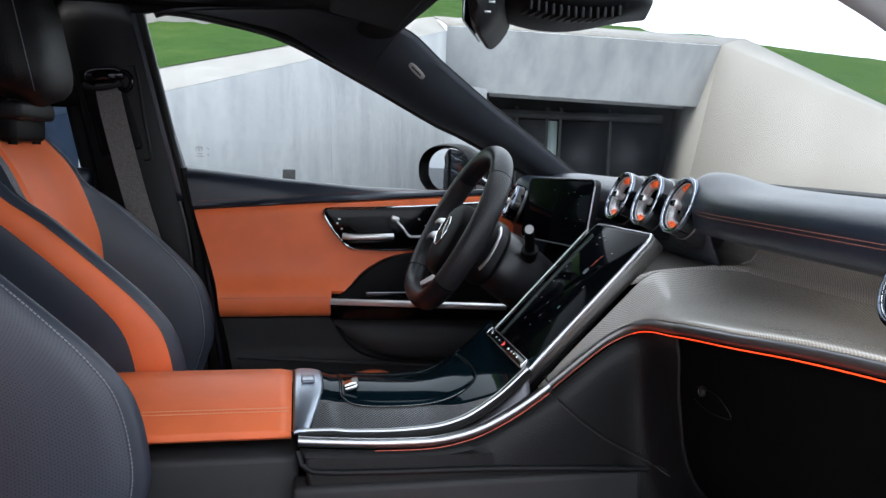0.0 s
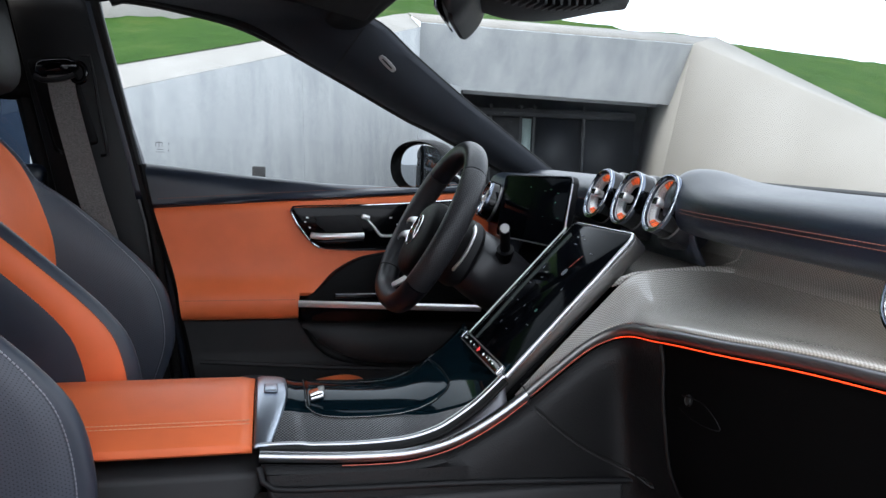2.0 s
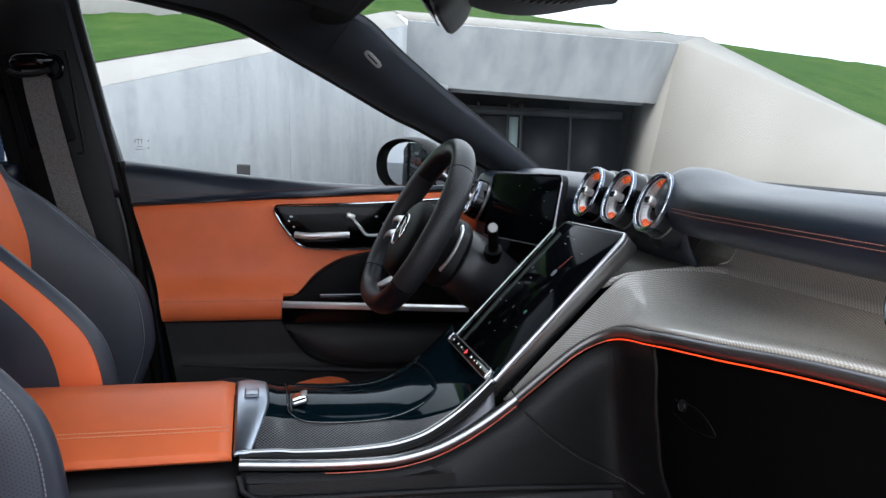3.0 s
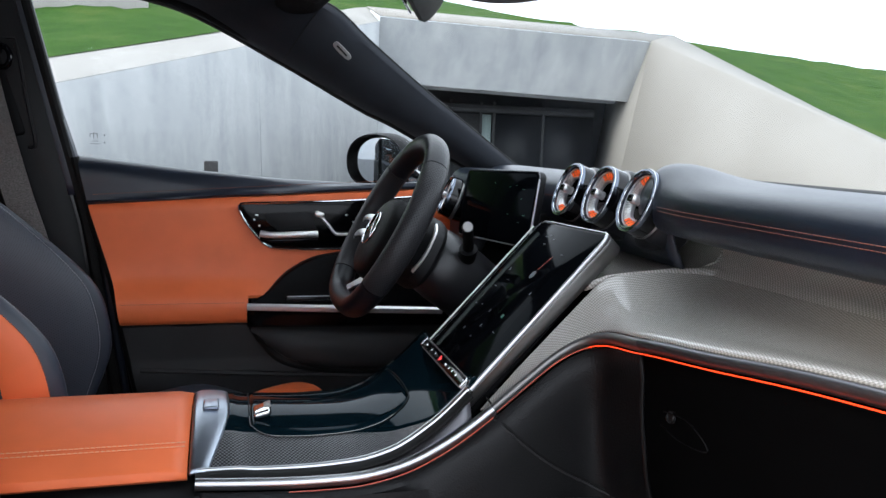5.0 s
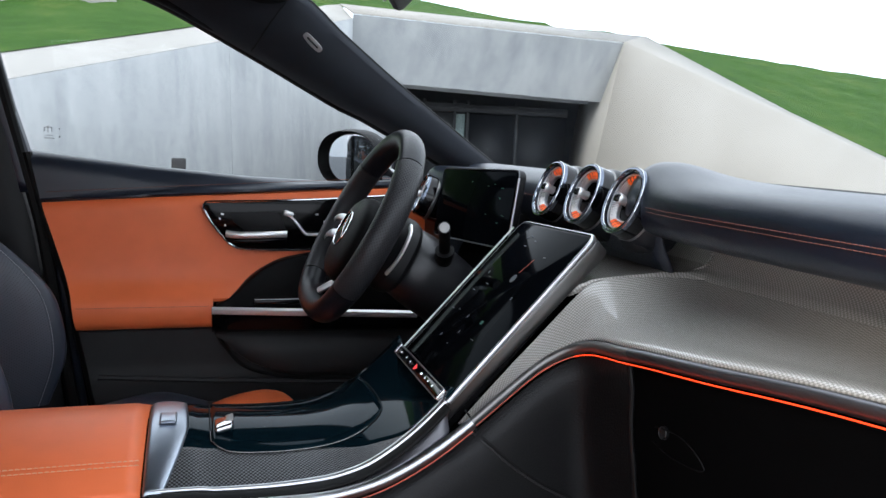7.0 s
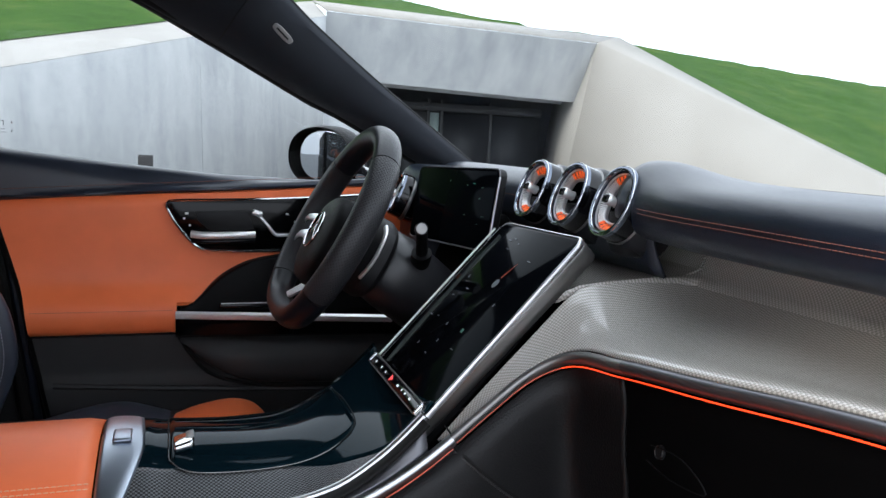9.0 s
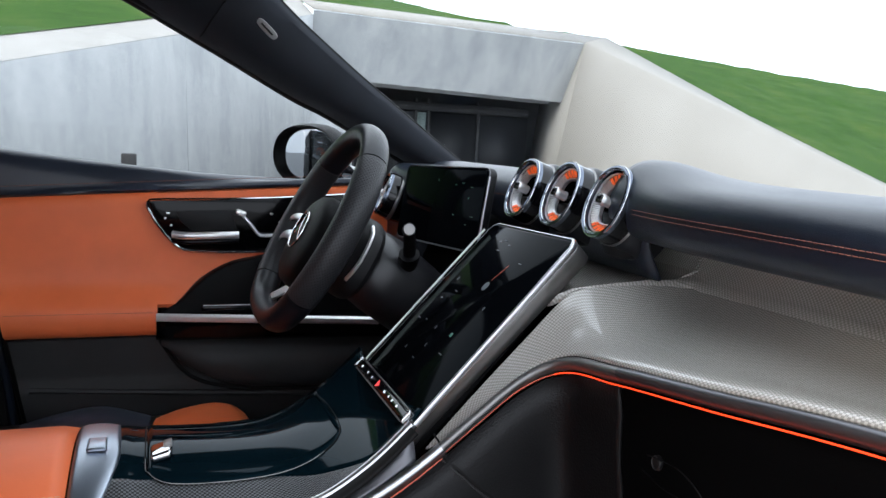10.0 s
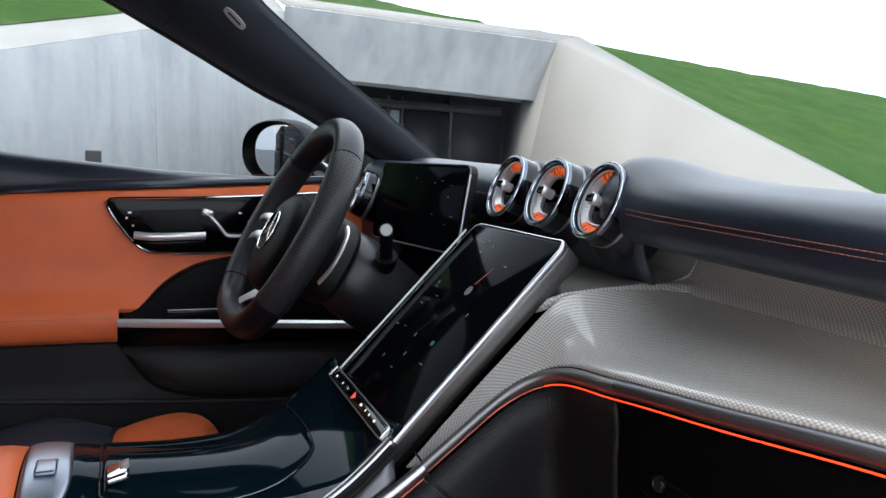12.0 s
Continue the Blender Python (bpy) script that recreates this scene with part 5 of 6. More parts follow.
    part("knob_cap", rbox((0, 0, 0.0125), (0.0110, 0.0105, 0.005), 0.002), GLOSS_BLACK, v)
    return v


def vent_pose(x, y, z, turn=0.0):
    m = Matrix(((VE[0], VU[0], VN[0], x), (VE[1], VU[1], VN[1], y), (VE[2], VU[2], VN[2], z), (0, 0, 0, 1)))
    return m @ Matrix.Rotation(radians(turn), 4, "Y")


vent = build_vent()
VX, VZ, VP = 0.274, 1.088, 0.1135
for y in (VP, 0.0):
    copy_thing(vent, vent_pose(VX, y, VZ))
copy_thing(vent, vent_pose(0.205, 0.610, 1.040, -8))
copy_thing(vent, vent_pose(0.245, -0.628, 1.055, 0))
vent.matrix_basis = vent_pose(VX, -VP, VZ)
# leather sleeves behind the three middle vents
for y in (VP, 0.0, -VP):
    m = vent_pose(VX, y, VZ)
    rows = []
    for r, h, up in ((1.0, -0.022, 0), (1.09, -0.027, 0), (1.14, -0.045, 0), (1.10, -0.070, 0.0), (0.9, -0.078, 0.0)):
        rows.append([(m @ Vector((a * r, b * r * VH / VR, h)))[:] for a, b in circle(VR, 40, VR, 2.4)])
    part("vent_sleeve", grid(rows, close_v=True), RIM_LEATHER, dash)
    foot_rows = []
    for z, k in ((1.075, 1.0), (1.050, 1.0), (1.034, 0.97), (1.026, 0.88), (1.022, 0.72), (1.020, 0.4)):
        foot_rows.append([(VX + 0.030 + 0.028 * k * c, y + 0.027 * k * d, z) for c, d in circle(1, 30, 1, 2.6)])
    part("vent_foot", grid(foot_rows, close_v=True, caps=True), SOFT_PLASTIC, dash)

# ---- centre console ----
con = thing("centre_console", (-0.2, 0, 0.33), "centre console with orange armrest and gloss black deck", "centre console")
ZT = [(-0.75, 0.788), (-0.32, 0.786), (-0.25, 0.780), (-0.15, 0.774), (-0.09, 0.776), (-0.04, 0.790), (-0.005, 0.806), (0.03, 0.827), (0.06, 0.848)]
ZE = [(-0.75, 0.752), (-0.31, 0.753), (-0.25, 0.750), (-0.188, 0.748), (-0.145, 0.749), (-0.11, 0.752), (-0.084, 0.758), (-0.062, 0.766), (-0.038, 0.780), (-0.016, 0.796), (0.004, 0.815), (0.02, 0.832), (0.047, 0.862), (0.06, 0.876)]
zt_c, ze_c = cr(ZT, 300), cr(ZE, 300)


def zt(x):
    return float(np.interp(x, zt_c[:, 0], zt_c[:, 1]))


def ze(x):
    return float(np.interp(x, ze_c[:, 0], ze_c[:, 1]))


def deck(y, x):
    """Height of the console's upper surface."""
    a, b = zt(x), ze(x)
    if y > 0.02:
        return a - (a - b) * 0.75 * ((y - 0.02) / 0.11) ** 2
    return a - (a - b) * min(1.25, ((0.02 - y) / 0.155)) ** 1.7


# armrest lids
rows = []
for x in np.linspace(-0.78, -0.322, 24):
    k = min(1.0, (-0.322 - x) / 0.006) ** 0.5
    ys = np.concatenate([np.linspace(0.138, -0.02, 12), np.linspace(-0.03, -0.1385, 16)])
    top = [(x, y, deck(y, x) + 0.004 - 0.004 * (1 - k) - 0.006 * (1 - min(1.0, (0.138 - y) / 0.012) ** 0.5)) for y in ys]
    rows.append([(x, 0.143, 0.74), (x, 0.142, 0.755)] + top + [(x, -0.1405, 0.751), (x, -0.141, 0.746), (x, -0.138, 0.742)])
part("armrest_lid", grid(rows), ORANGE_LEATHER, con, "padded orange leather armrest lid", thick=0.003)
for y in (-0.090, -0.098):
    part("stitching", stitches([(x, y, deck(y, x) + 0.0045) for x in np.linspace(-0.74, -0.322, 60)], 0.0062, 0.0045, 0.0007, (0, -0.4, 0.9)), PALE_THREAD, con)
# satin plate with its button
rows = []
for t in np.linspace(0, 1, 12):
    row = []
    for y in np.linspace(0.138, -0.143, 26):
        w = 0.048 - 0.026 * max(0, (-y - 0.02) / 0.12) ** 1.3 - 0.006 * max(0, y / 0.14)
        x = -0.320 + w * t
        row.append((x, y, deck(y, x) + 0.0045 - 0.004 * t ** 4 - 0.003 * (1 - t) ** 8))
    rows.append(row)
sp = part("armrest_catch", grid(rows), PLATE_METAL, con, "satin silver armrest plate", thick=0.004)
part("catch_button", rbox((-0.297, 0.0, deck(0, -0.297) + 0.0050), (0.021, 0.036, 0.004), 0.003, 3), PLATE_METAL, sp)
# gloss deck, woven lower flank, lid
def split(x):
    return float(np.interp(x, [-0.3, -0.16, -0.10, -0.04, -0.005], [-0.062, -0.064, -0.078, -0.110, -0.1365]))


rows = []
for x in np.linspace(-0.29, 0.040, 46):
    rows.append([(x, y, deck(y, x)) for y in np.linspace(0.138, split(x), 26)])
part("gloss_deck", grid(rows), DECK_LACQUER, con, "gloss black console deck", thick=0.003)
rows = []
for x in np.linspace(-0.298, 0.030, 46):
    rows.append([(x, y, deck(y, x)) for y in np.linspace(split(x) - 0.0002, -0.137, 14)])
part("woven_flank", grid(rows), CARBON_DARK, con, "dark woven carbon console flank", thick=0.003)
LID = [(-0.246, 0.118), (-0.246, -0.030), (-0.243, -0.050), (-0.232, -0.066), (-0.210, -0.074), (-0.15, -0.075), (-0.08, -0.070), (-0.045, -0.058), (-0.028, -0.040), (-0.022, -0.010), (-0.022, 0.06), (-0.026, 0.118)]
lid_edge = cr([(a, b, 0) for a, b in LID], 120)
lid_path = np.array([(p[0], p[1], deck(p[1], p[0]) + 0.0008) for p in lid_edge])
rows = []
for x in np.linspace(-0.244, -0.024, 40):
    low = -0.074
    ins = [p[1] for p in lid_edge if abs(p[0] - x) < 0.004]
    low = min(ins) + 0.002 if ins else low
    rows.append([(x, y, deck(y, x) + 0.0014 - 0.001 * (1 - min(1, (y - low) / 0.006)) ** 2) for y in np.linspace(0.118, low, 22)])
lid = part("console_lid", grid(rows), DECK_LACQUER, con, "gloss black sliding lid", thick=0.003)
part("lid_gap", tube(lid_path, 0.0008, 6), RUBBER, lid)
part("lid_edge", tube(lid_path[30:80] + V(0.0, -0.0012, 0.0006), 0.0005, 6), GREY_METAL, lid)
part("lid_catch", rbox((-0.229, -0.018, deck(-0.018, -0.229) + 0.006), (0.024, 0.036, 0.010), 0.004, 3, rot=Euler((0, radians(-16), 0)).to_matrix()), CHROME, lid, "chrome lid catch")
part("lid_catch_grip", rbox((-0.222, -0.012, deck(-0.012, -0.222) + 0.0125), (0.010, 0.022, 0.003), 0.0015, 2, rot=Euler((0, radians(-16), 0)).to_matrix()), GREY_METAL, lid)
# bright edge of the deck, running up into the display's frame
EDGE = [(x, float(np.interp(x, [-0.31, -0.08, 0.03], [-0.138, -0.139, -0.1395])), ze(x) + 0.001 - 0.005 * max(0.0, (x + 0.02) / 0.05)) for x in np.linspace(-0.312, 0.03, 26)]
part("chrome_edge", sweep(cr(EDGE, 60), circle(0.0032, 10), scale=list(np.linspace(0.75, 1.7, 60))), SATIN, con, "thin chrome deck edge")
rows = []
for x, y, z in EDGE:
    zb = float(np.interp(x, band[:, 0], band[:, 2]))
    rows.append(cr([(x, y - 0.0015, z - 0.0025), (x, y - 0.009, z * 0.6 + zb * 0.4), (x, -0.159, zb + 0.004)], 8))
part("edge_panel", grid(rows), BAND_DARK, con, "dark satin strip between deck edge and band", thick=0.002)
part("edge_groove", sweep(cr([(x, -0.149, z - 0.004) for x, y, z in EDGE], 60), oval(0.010, 0.004), up=(0, 0, 1)), RUBBER, con)
part("silver_band", sweep(band, oval(0.0065, 0.0085), up=(-0.2, -0.6, 0.75)), SATIN, con, "satin silver console band")
part("light_line", tube(band[14:] + V(-0.002, -0.0062, -0.0085), 0.0007, 8), LED_DIM, con, "dim orange light line")
# flank below the band
rows = []
for k, p in [(0, b) for b in band[:-1]] + list(enumerate(band2[:32])):
    q = p + V(0.002, -0.001, -0.010)
    g = p + V(0.012, 0.0, -0.012)
    s = min(1.0, max(0.0, (k - 13) / 18))
    s = s * s * (3 - 2 * s)
    near_row = cr([q, q + V(0.001, -0.004, -0.02), (q[0] + 0.006, -0.182, q[2] * 0.5 + 0.36), (q[0] + 0.02, -0.192, 0.58), (q[0] + 0.02, -0.20, 0.36)], 16)
    far_row = cr([g, g + V(0.006, 0, -0.03), g + V(0.012, 0, -0.10), g + V(0.05, 0, -0.22), g + V(0.22, 0, -0.36)], 16)
    rows.append((1 - s) * near_row + s * far_row)
part("side_panel", grid(rows), BLACK_LEATHER, con, "black grained console side panel", thick=0.004)
flank = np.concatenate(rows)


def on_flank(x, z):
    d = (flank[:, 0] - x) ** 2 + (flank[:, 2] - z) ** 2
    near = np.argsort(d)[:4]
    w = 1 / (d[near] + 1e-7)
    return V(x, float((flank[near, 1] * w).sum() / w.sum()) - 0.0035, z)


gap = np.array([on_flank(p[0], p[1]) for p in cr([(0.056, 0.812, 0), (0.076, 0.795, 0), (0.105, 0.770, 0), (0.145, 0.742, 0), (0.19, 0.718, 0), (0.235, 0.698, 0)], 30)])
part("panel_gap", tube(gap, 0.0020, 8), RUBBER, con)
# paler tube stands in for light catching the gap's lower edge
part("panel_lip", tube(gap + V(-0.0015, -0.001, -0.0030), 0.0012, 8), LOWER_PLASTIC, con)
part("band_joint", tube([(0.050, -0.156, 0.832), (0.056, -0.172, 0.822), (0.060, -0.176, 0.810)], 0.0012, 6), RUBBER, con)
part("rear_side", rbox((-0.54, -0.10, 0.535), (0.46, 0.11, 0.375), 0.01), LOWER_PLASTIC, con)
led = cr([(-0.312, -0.176, 0.738), (-0.308, -0.184, 0.722), (-0.29, -0.188, 0.712), (-0.2, -0.190, 0.708), (0.0, -0.192, 0.704), (0.22, -0.196, 0.694)], 30)
part("side_ledge", sweep(led, oval(0.005, 0.004), up=(0, 0, 1)), SOFT_PLASTIC, con)
part("lower_flank", rbox((-0.06, -0.172, 0.52), (0.52, 0.055, 0.345), 0.010), LOWER_PLASTIC, con)
part("far_side", rbox((-0.25, 0.135, 0.54), (0.9, 0.03, 0.40), 0.01), DARK_PLASTIC, con)

# ---- central touch display ----
tab = thing("central_display", (0.13, 0, 0.93), "large upright black touch display in a silver frame", "display")
T0, T1 = V(0.035, -0.0115, 0.833), V(0.226, -0.0115, 1.0413)
TV = (T1 - T0) / np.linalg.norm(T1 - T0)
TN = V(-TV[2], 0, TV[0])
TL = float(np.linalg.norm(T1 - T0))
TW = 0.1265
TA = V(-0.009, -0.253, 0.008)
TA /= np.linalg.norm(TA)
TN = np.cross(TA, TV)
TN = TN if TN[2] > 0 else -TN


def on_tab(a, b, h):
    """a: towards the passenger, b: up the display, h: off its face."""
    return T0 + a * TA + b * TV + h * TN


def round_rect(w0, w1, b0, b1, r, n=8):
    pts = []
    for cx, cy, a0 in ((w1 - r, b1 - r, 0), (w0 + r, b1 - r, 90), (w0 + r, b0 + r, 180), (w1 - r, b0 + r, 270)):
        for k in range(n + 1):
            a = radians(a0 + 90 * k / n)
            pts.append((cx + r * math.cos(a), cy + r * math.sin(a)))
    return pts


def top_round(w, b0, b1, r, n=10):
    """An outline with round upper corners alone."""
    pts = [(w, b0)]
    for cx, a0 in ((w - r, 0), (-w + r, 90)):
        for k in range(n + 1):
            a = radians(a0 + 90 * k / n)
            pts.append((cx + r * math.cos(a), b1 - r + r * math.sin(a)))
    return pts + [(-w, b0)]


part("glass", plate(top_round(TW - 0.003, -0.012, TL - 0.003, 0.012), lambda a, b, h: on_tab(a, b, h - 0.004), 0.004, 0.001), SCREEN, tab, "dark glossy glass with faint icons")
frame_path = np.array([on_tab(a, b, -0.003) for a, b in top_round(TW, 0.002, TL, 0.016)])
fr_path = lin(frame_path, 220)
fr_scale = [float(np.interp(-p[1], [-0.11, 0.115, 0.136], [0.42, 0.50, 0.85])) for p in fr_path]
part("frame", sweep(fr_path, oval(0.0032, 0.0050), up=tuple(TN), scale=fr_scale), SATIN, tab, "bright silver frame")
rows = []
for a, b in top_round(TW + 0.001, -0.04, TL + 0.001, 0.016, 12):
    k = max(0.25, min(1.0, (b + 0.06) / TL))
    rows.append([on_tab(a, b, -0.005), on_tab(a * 1.006, b, -0.008), on_tab(a * 1.0, b, -0.014), on_tab(a * 0.975, b, -0.016 - 0.014 * k)])
part("rear_housing", grid(rows), GREY_METAL, tab, "brushed dark grey housing", thick=0.002)
part("housing_back", plate(top_round(TW * 0.97, -0.04, TL - 0.004, 0.014), lambda a, b, h: on_tab(a, b, -0.016 - h), 0.014, 0.002), DARK_PLASTIC, tab)
# glint along the left edge, laid on as a pale tube
part("bright_edge", tube(lin([on_tab(-TW - 0.0005, b, 0.0035) for b in (-0.004, 0.14, TL - 0.018)], 30), 0.0016, 6, up=tuple(TN)), EDGE_GLINT, tab, "thin pale strip standing in for the edge's glint")
# faint icons and lettering too small to read
random.seed(4)
bars = []
for k in range(16):
    a, b = random.uniform(-0.095, 0.085), random.uniform(0.035, 0.27)
    w, h = random.choice(((0.006, 0.0016), (0.0035, 0.0035), (0.009, 0.0014), (0.003, 0.005))) 
    bars.append(plate([(a, b), (a + w, b), (a + w, b + h), (a, b + h)], lambda p, q, r: on_tab(p, q, 0.0004 + r), 0.0002, 0))
gl = tab.children[0]
tagged(part("icons", join(*bars), ICON, gl, "small pale icons"), kind="stuff")
part("dial", join(plate(circle(0.007, 20), lambda p, q, r: on_tab(p + 0.015, q + 0.185, 0.0004 + r), 0.0002, 0)), ICON, gl)
part("needle", plate([(0.016, 0.196), (0.0172, 0.195), (0.027, 0.222), (0.0262, 0.2226)], lambda p, q, r: on_tab(p, q, 0.0004 + r), 0.0002, 0), LED_DIM, gl)
part("green_icon", plate([(0.035, 0.105), (0.042, 0.105), (0.042, 0.111), (0.035, 0.111)], lambda p, q, r: on_tab(p, q, 0.0004 + r), 0.0002, 0), ICON_GREEN, gl)
# switch strip below it
strip = thing("switch_strip", tuple(on_tab(0, -0.004, 0)), "narrow gloss black switch strip with silver ends", "switch strip")
ax = np.stack([TA, np.cross(TN, TA), TN], 1)
srot = Matrix(ax.tolist())
part("bar", rbox(on_tab(0, 0.002, 0.006), (0.244, 0.015, 0.010), 0.004, 3, rot=srot), GLOSS_BLACK, strip)
part("rim", tube(np.array([on_tab(a, b + 0.002, 0.0095) for a, b in round_rect(-0.1235, 0.1235, -0.0080, 0.0080, 0.004, 4)]), 0.0009, 6, up=tuple(TN), closed=True), GREY_METAL, strip)
for s in (-1, 1):
    part("end_cap", rbox(on_tab(s * 0.1215, 0.002, 0.007), (0.005, 0.017, 0.011), 0.0024, 3, rot=srot), CHROME, strip)
for a, w, mat in ((-0.095, 0.006, ICON_BRIGHT), (-0.062, 0.005, ICON_BRIGHT), (-0.038, 0.004, ICON_BRIGHT), (0.028, 0.010, ICON_BRIGHT), (0.048, 0.004, ICON_BRIGHT), (0.064, 0.005, ICON_BRIGHT), (0.085, 0.008, ICON_BRIGHT)):
    part("icon", rbox(on_tab(a, 0.002, 0.0112), (w * 0.6, 0.0030, 0.0006), 0.0002, 1, rot=srot), mat, strip)
part("hazard_icon", plate([(-0.010, -0.003), (0.001, 0.002), (-0.010, 0.007)], lambda a, b, h: on_tab(a, b, 0.0112 + h), 0.0005, 0), ICON_RED, strip, "red triangle")

# ---- driver display ----
dd = thing("driver_display", (0.26, 0.385, 1.02), "freestanding black driver display with rounded corners", "display")
DA = V(0.2755, 0.238, 1.110)
dx = V(0.232, 0.535, 1.100) - DA
DWID = float(np.linalg.norm(dx))
dx /= DWID
dv = V(-0.155 * -1, 0.0, 0.98)
dv -= dx * float(dv @ dx)
dv /= np.linalg.norm(dv)
dn = np.cross(dv, dx)
if dn[0] > 0:
    dn = -dn
dot = lambda a, b, h: DA + dx * a + dv * (b - 0.140) + dn * h
part("glass", plate(round_rect(0.003, DWID, 0.003, 0.140, 0.012), lambda a, b, h: dot(a, b, h), 0.004, 0.0012), SCREEN, dd, "dark glossy glass")
part("housing", plate(round_rect(0.0, DWID + 0.003, 0.0, 0.143, 0.014), lambda a, b, h: dot(a, b, -h), 0.016, 0.006, 3), SOFT_PLASTIC, dd)
ring = np.array([dot(a, b, 0.0008) for a, b in round_rect(0.001, DWID + 0.002, 0.001, 0.142, 0.013, 8)])
part("frame", tube(ring, 0.0014, 8, up=tuple(dn), closed=True), BAND_DARK, dd, "thin dark metal frame")
part("bright_edge", tube(lin([dot(0.0, b, 0.001) for b in (0.014, 0.07, 0.128)], 12), 0.0022, 8, up=tuple(dn)), SATIN, dd, "polished silver side edge")
part("foot", rbox((0.305, 0.385, 1.00), (0.08, 0.20, 0.06), 0.012), DARK_PLASTIC, dd)
random.seed(9)
bars = []
for k in range(8):
    a, b = random.uniform(0.02, 0.17), random.uniform(0.02, 0.12)
    w, h = random.choice(((0.005, 0.0012), (0.0026, 0.0026), (0.009, 0.0010)))
    bars.append(plate([(a, b), (a + w, b), (a + w, b + h), (a, b + h)], lambda p, q, r: dot(p, q, 0.0042 + r), 0.0002, 0))
tagged(part("icons", join(*bars), ICON_GREEN, dd.children[0]), kind="stuff")

# ---- steering wheel ----
sw_ = thing("steering_wheel", (0.020, 0.37, 0.993), "black leather flat-bottomed steering wheel with silver spokes", "steering wheel")
WA = radians(28)
WC, WN, WU, WE = V(0.020, 0.37, 0.993), V(-math.cos(WA), 0, math.sin(WA)), V(math.sin(WA), 0, math.cos(WA)), V(0, -1, 0)


def on_wheel(u, v, h):
    return WC + u * WE + v * WU + h * WN


def rim_point(deg, r=0.180):
    a = radians(deg)
    u, v = r * math.cos(a), r * math.sin(a)
    if v < -0.125:
        v = -0.125 - (0.046) * math.tanh((-v - 0.125) / 0.046)
    return on_wheel(u, v, 0.004)


def rim_part(a0, a1, n, grow):
    path = np.array([rim_point(a) for a in np.linspace(a0, a1, n)])
    return sweep(path, circle(0.0192 * grow, 24, 0.0240 * grow), up=tuple(WN))


part("rim_top", rim_part(46.4, 140.6, 46, 1.0), RIM_LEATHER, sw_, "smooth black leather rim")
part("rim_bottom", rim_part(-137.6, -34.4, 44, 1.0), RIM_LEATHER, sw_)
for a0, a1 in ((-33.6, 45.6), (141.4, 221.6)):
    part("rim_grip", rim_part(a0, a1, 40, 1.03), PERF_GRIP, sw_, "perforated leather grip")
for a in (46, 141, -34, 222):
    c = rim_point(a)
    d = rim_point(a + 1) - rim_point(a - 1)
    part("rim_seam", sweep([c - d * 0.03, c, c + d * 0.03], circle(0.0194, 20, 0.0243), up=tuple(WN)), RUBBER, sw_)
rows = []
for h, k in ((-0.045, 0.80), (-0.030, 0.96), (-0.008, 1.0), (0.010, 0.985), (0.020, 0.93), (0.027, 0.80), (0.032, 0.55), (0.034, 0.25), (0.0345, 0.02)):
    rows.append([on_wheel(a * k, b * k - 0.024, h - 0.007) for a, b in circle(0.088, 44, 0.084, 2.4)])
hub = part("airbag_cover", grid(rows, close_v=True, caps=True), DARK_PLASTIC, sw_, "black airbag cover")
EM = 0.0275
rg = [on_wheel(0.034 * math.cos(a), 0.034 * math.sin(a) - 0.014, EM) for a in np.linspace(0, 2 * math.pi, 40, endpoint=False)]
part("emblem_ring", tube(np.array(rg), 0.0014, 8, up=tuple(WN), closed=True), CHROME, hub, "plain silver ring")
part("emblem_disc", plate(circle(0.033, 34), lambda a, b, h: on_wheel(a, b - 0.014, EM - 0.003 + h), 0.0022, 0.0005), GLOSS_BLACK, hub)
for a0 in (90, 210, 330):
    c, d = math.cos(radians(a0)), math.sin(radians(a0))
    part("emblem_bar", plate([(-0.006 * d, 0.006 * c), (0.033 * c, 0.033 * d), (0.006 * d, -0.006 * c)], lambda a, b, h: on_wheel(a, b - 0.014, EM - 0.0006 + h), 0.0020, 0.0006), CHROME, hub)
for s in (-1, 1):
    # two pointed silver fins on each side, dark keys between them
    for (v0, v1), (w0, w1) in (((0.004, -0.012), (0.0085, 0.0025)), ((-0.030, -0.054), (0.0105, 0.003))):
        hs = 0.0 if s < 0 else -0.030
        fin = cr([on_wheel(s * 0.074, v0 + 0.001, 0.012 + hs), on_wheel(s * 0.105, v0 * 0.8 + v1 * 0.2, 0.020 + hs), on_wheel(s * 0.135, v0 * 0.4 + v1 * 0.6, 0.021 + hs), on_wheel(s * 0.166, v1, 0.014 + hs * 0.5)], 14)
        part("spoke", sweep(fin, circle(0.0035, 12, 1.0 * w0, 3.0), up=tuple(WU), scale=list(np.linspace(1.0, w1 / w0, 14))), SATIN, sw_, "pointed silver spoke fin with touch keys")
    part("spoke_infill", sweep(cr([on_wheel(s * 0.055, -0.016, -0.006), on_wheel(s * 0.11, -0.022, -0.004), on_wheel(s * 0.17, -0.028, -0.002)], 8), circle(0.006, 12, 0.024, 3.0), up=tuple(WU)), GLOSS_BLACK, sw_)
    # paddle behind the wheel
    pd = cr([on_wheel(s * 0.104, 0.046, -0.052), on_wheel(s * 0.122, 0.034, -0.053), on_wheel(s * 0.126, 0.004, -0.055), on_wheel(s * 0.122, -0.022, -0.055), on_wheel(s * 0.108, -0.046, -0.054)], 20)
    part("paddle", sweep(pd, circle(0.0028, 10, 0.0045, 3.0), up=tuple(WE)), BRIGHT_SILVER, sw_, "silver shift paddle")
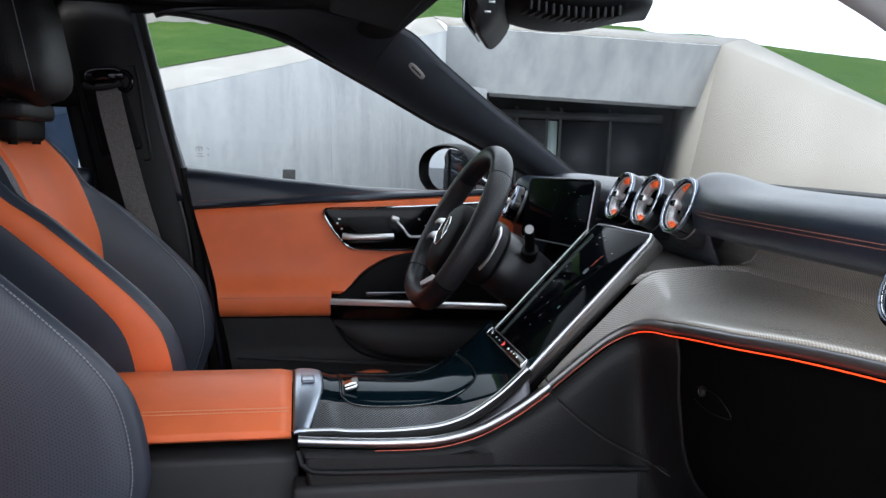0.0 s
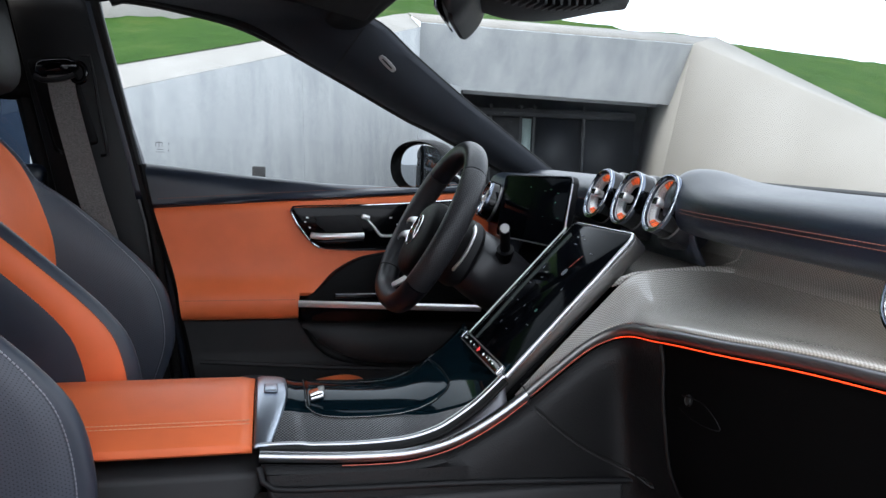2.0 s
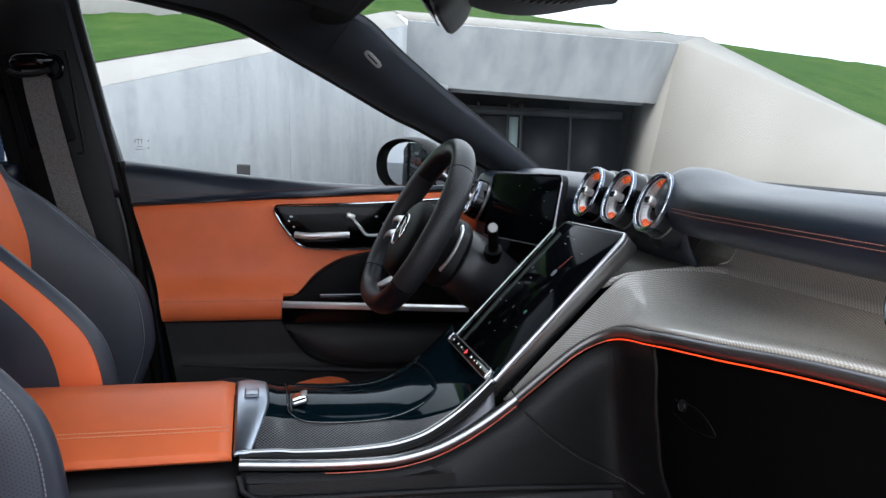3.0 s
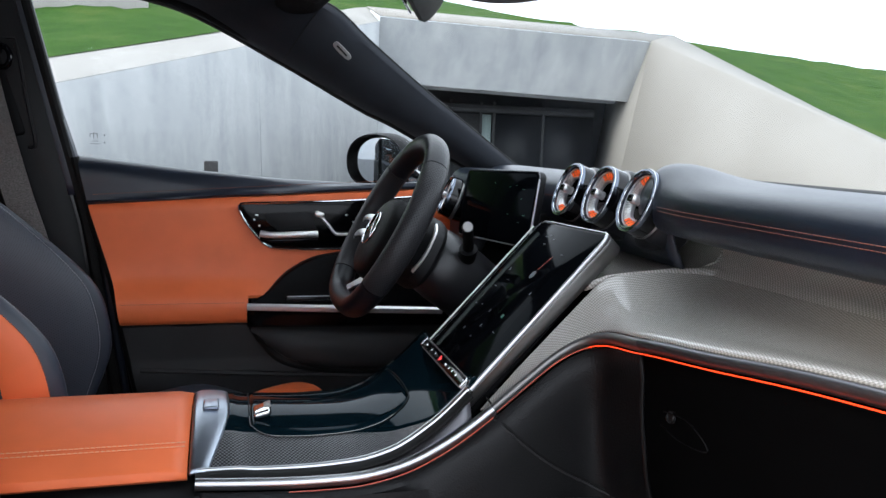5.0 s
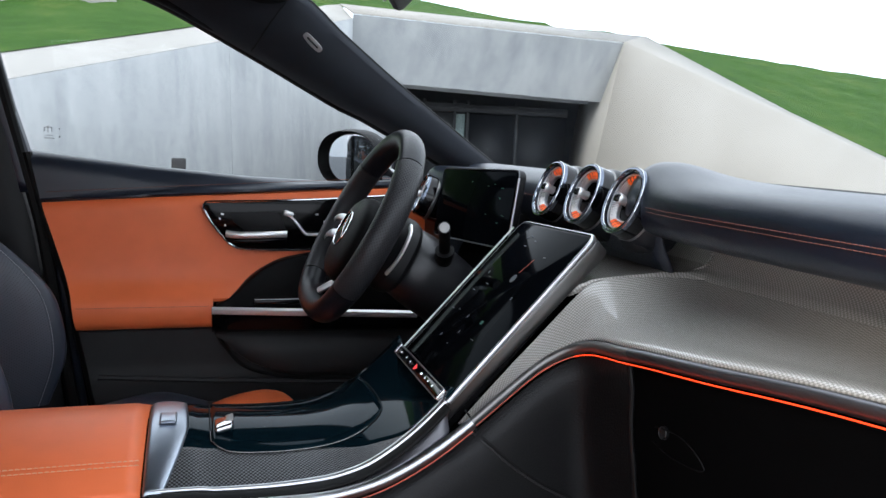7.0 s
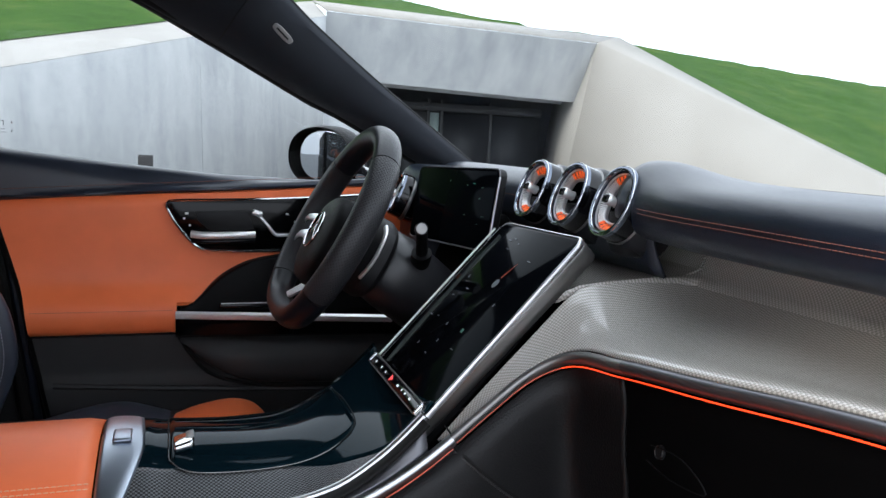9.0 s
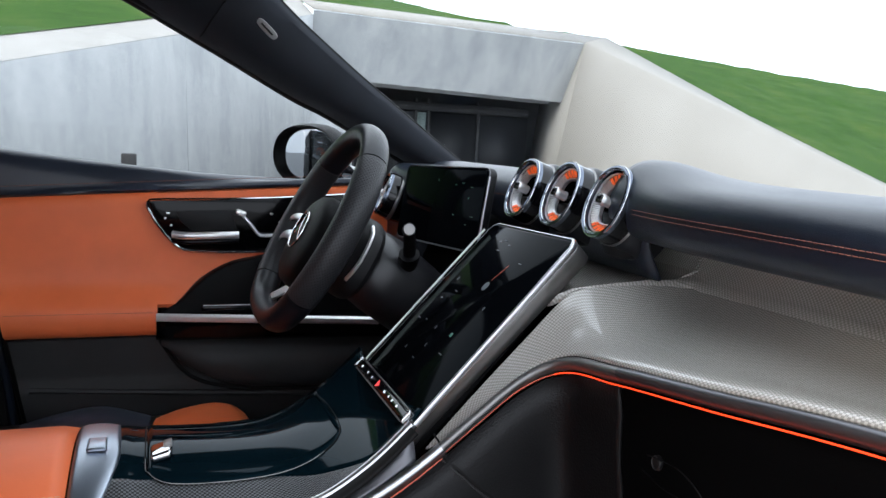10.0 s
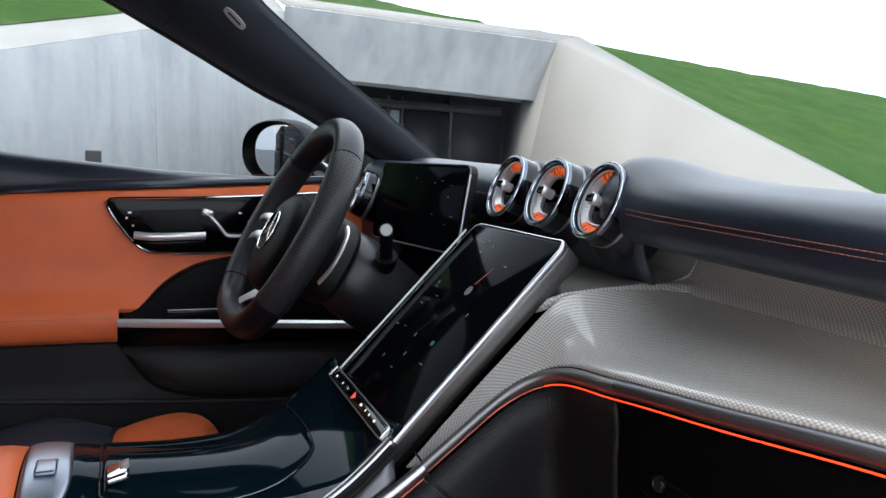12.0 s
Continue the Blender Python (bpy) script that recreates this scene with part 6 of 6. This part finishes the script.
part("lower_spoke", plate([(-0.030, -0.085), (0.030, -0.085), (0.062, -0.150), (-0.062, -0.150)], lambda a, b, h: on_wheel(a, b, -0.026 + h), 0.008, 0.003, 3), DARK_PLASTIC, sw_, "black lower spoke centre")
for s in (-1, 1):
    prong = [(s * -0.004, -0.084), (s * -0.006, -0.114), (s * 0.070, -0.168), (s * 0.094, -0.160)]
    part("lower_spoke_prong", plate(prong if s > 0 else prong[::-1], lambda a, b, h: on_wheel(a, b, -0.018 + 0.27 * (-0.086 - b) + h), 0.005, 0.0015), BRIGHT_SILVER, sw_, "satin silver lower spoke prong")
rows = []
for h, k in ((-0.030, 0.75), (-0.050, 0.92), (-0.058, 1.0), (-0.078, 1.02), (-0.086, 0.97)):
    rows.append([on_wheel(a * k, b * k - 0.012, h) for a, b in circle(0.112, 40, 0.072, 2.8)])
part("wheel_back", grid(rows, close_v=True, caps=True), SOFT_PLASTIC, sw_)

# ---- steering column ----
col = thing("steering_column", (0.15, 0.37, 0.95), "black plastic steering column shroud with stalks", "steering column")
rows = []
for h, k, dv_ in ((-0.088, 0.95, 0), (-0.094, 1.0, 0), (-0.13, 1.06, -0.004), (-0.19, 1.05, -0.012), (-0.26, 0.95, -0.02)):
    rows.append([on_wheel(a * k, b * k + dv_ - 0.012, h) for a, b in circle(0.098, 40, 0.066, 2.5)])
part("shroud", grid(rows, close_v=True, caps=True), COLUMN_PLASTIC, col)
part("trim_line", tube(np.array([on_wheel(0.05, -0.074, -0.08), on_wheel(0.075, -0.068, -0.082), on_wheel(0.09, -0.055, -0.085)]), 0.002, 6), SATIN, col)
s0, s1 = V(0.150, 0.262, 0.962), V(0.134, 0.222, 1.012)
part("stalk_gaiter", tube([s0 + V(0.004, 0.02, -0.012), s0, s0 + (s1 - s0) * 0.12], 0.017, 18, up=(1, 0, 0)), DARK_PLASTIC, col)
stk = part("stalk", sweep(cr([s0, s0 * 0.5 + s1 * 0.5 + V(0.002, 0.004, 0), s1], 10), circle(0.010, 16), up=(1, 0, 0)), DARK_PLASTIC, col, "black selector stalk")
sd = V(-0.25, -0.95, 0.15)
sd /= np.linalg.norm(sd)
part("stalk_knob", tube([s1 - sd * 0.012, s1, s1 + sd * 0.010], 0.0105, 18, up=(1, 0, 0)), DARK_PLASTIC, stk)
part("stalk_cap", tube([s1 + sd * 0.0095, s1 + sd * 0.011, s1 + sd * 0.0125], 0.0088, 18, up=(1, 0, 0)), GREY_METAL, stk, "round dark metal button")
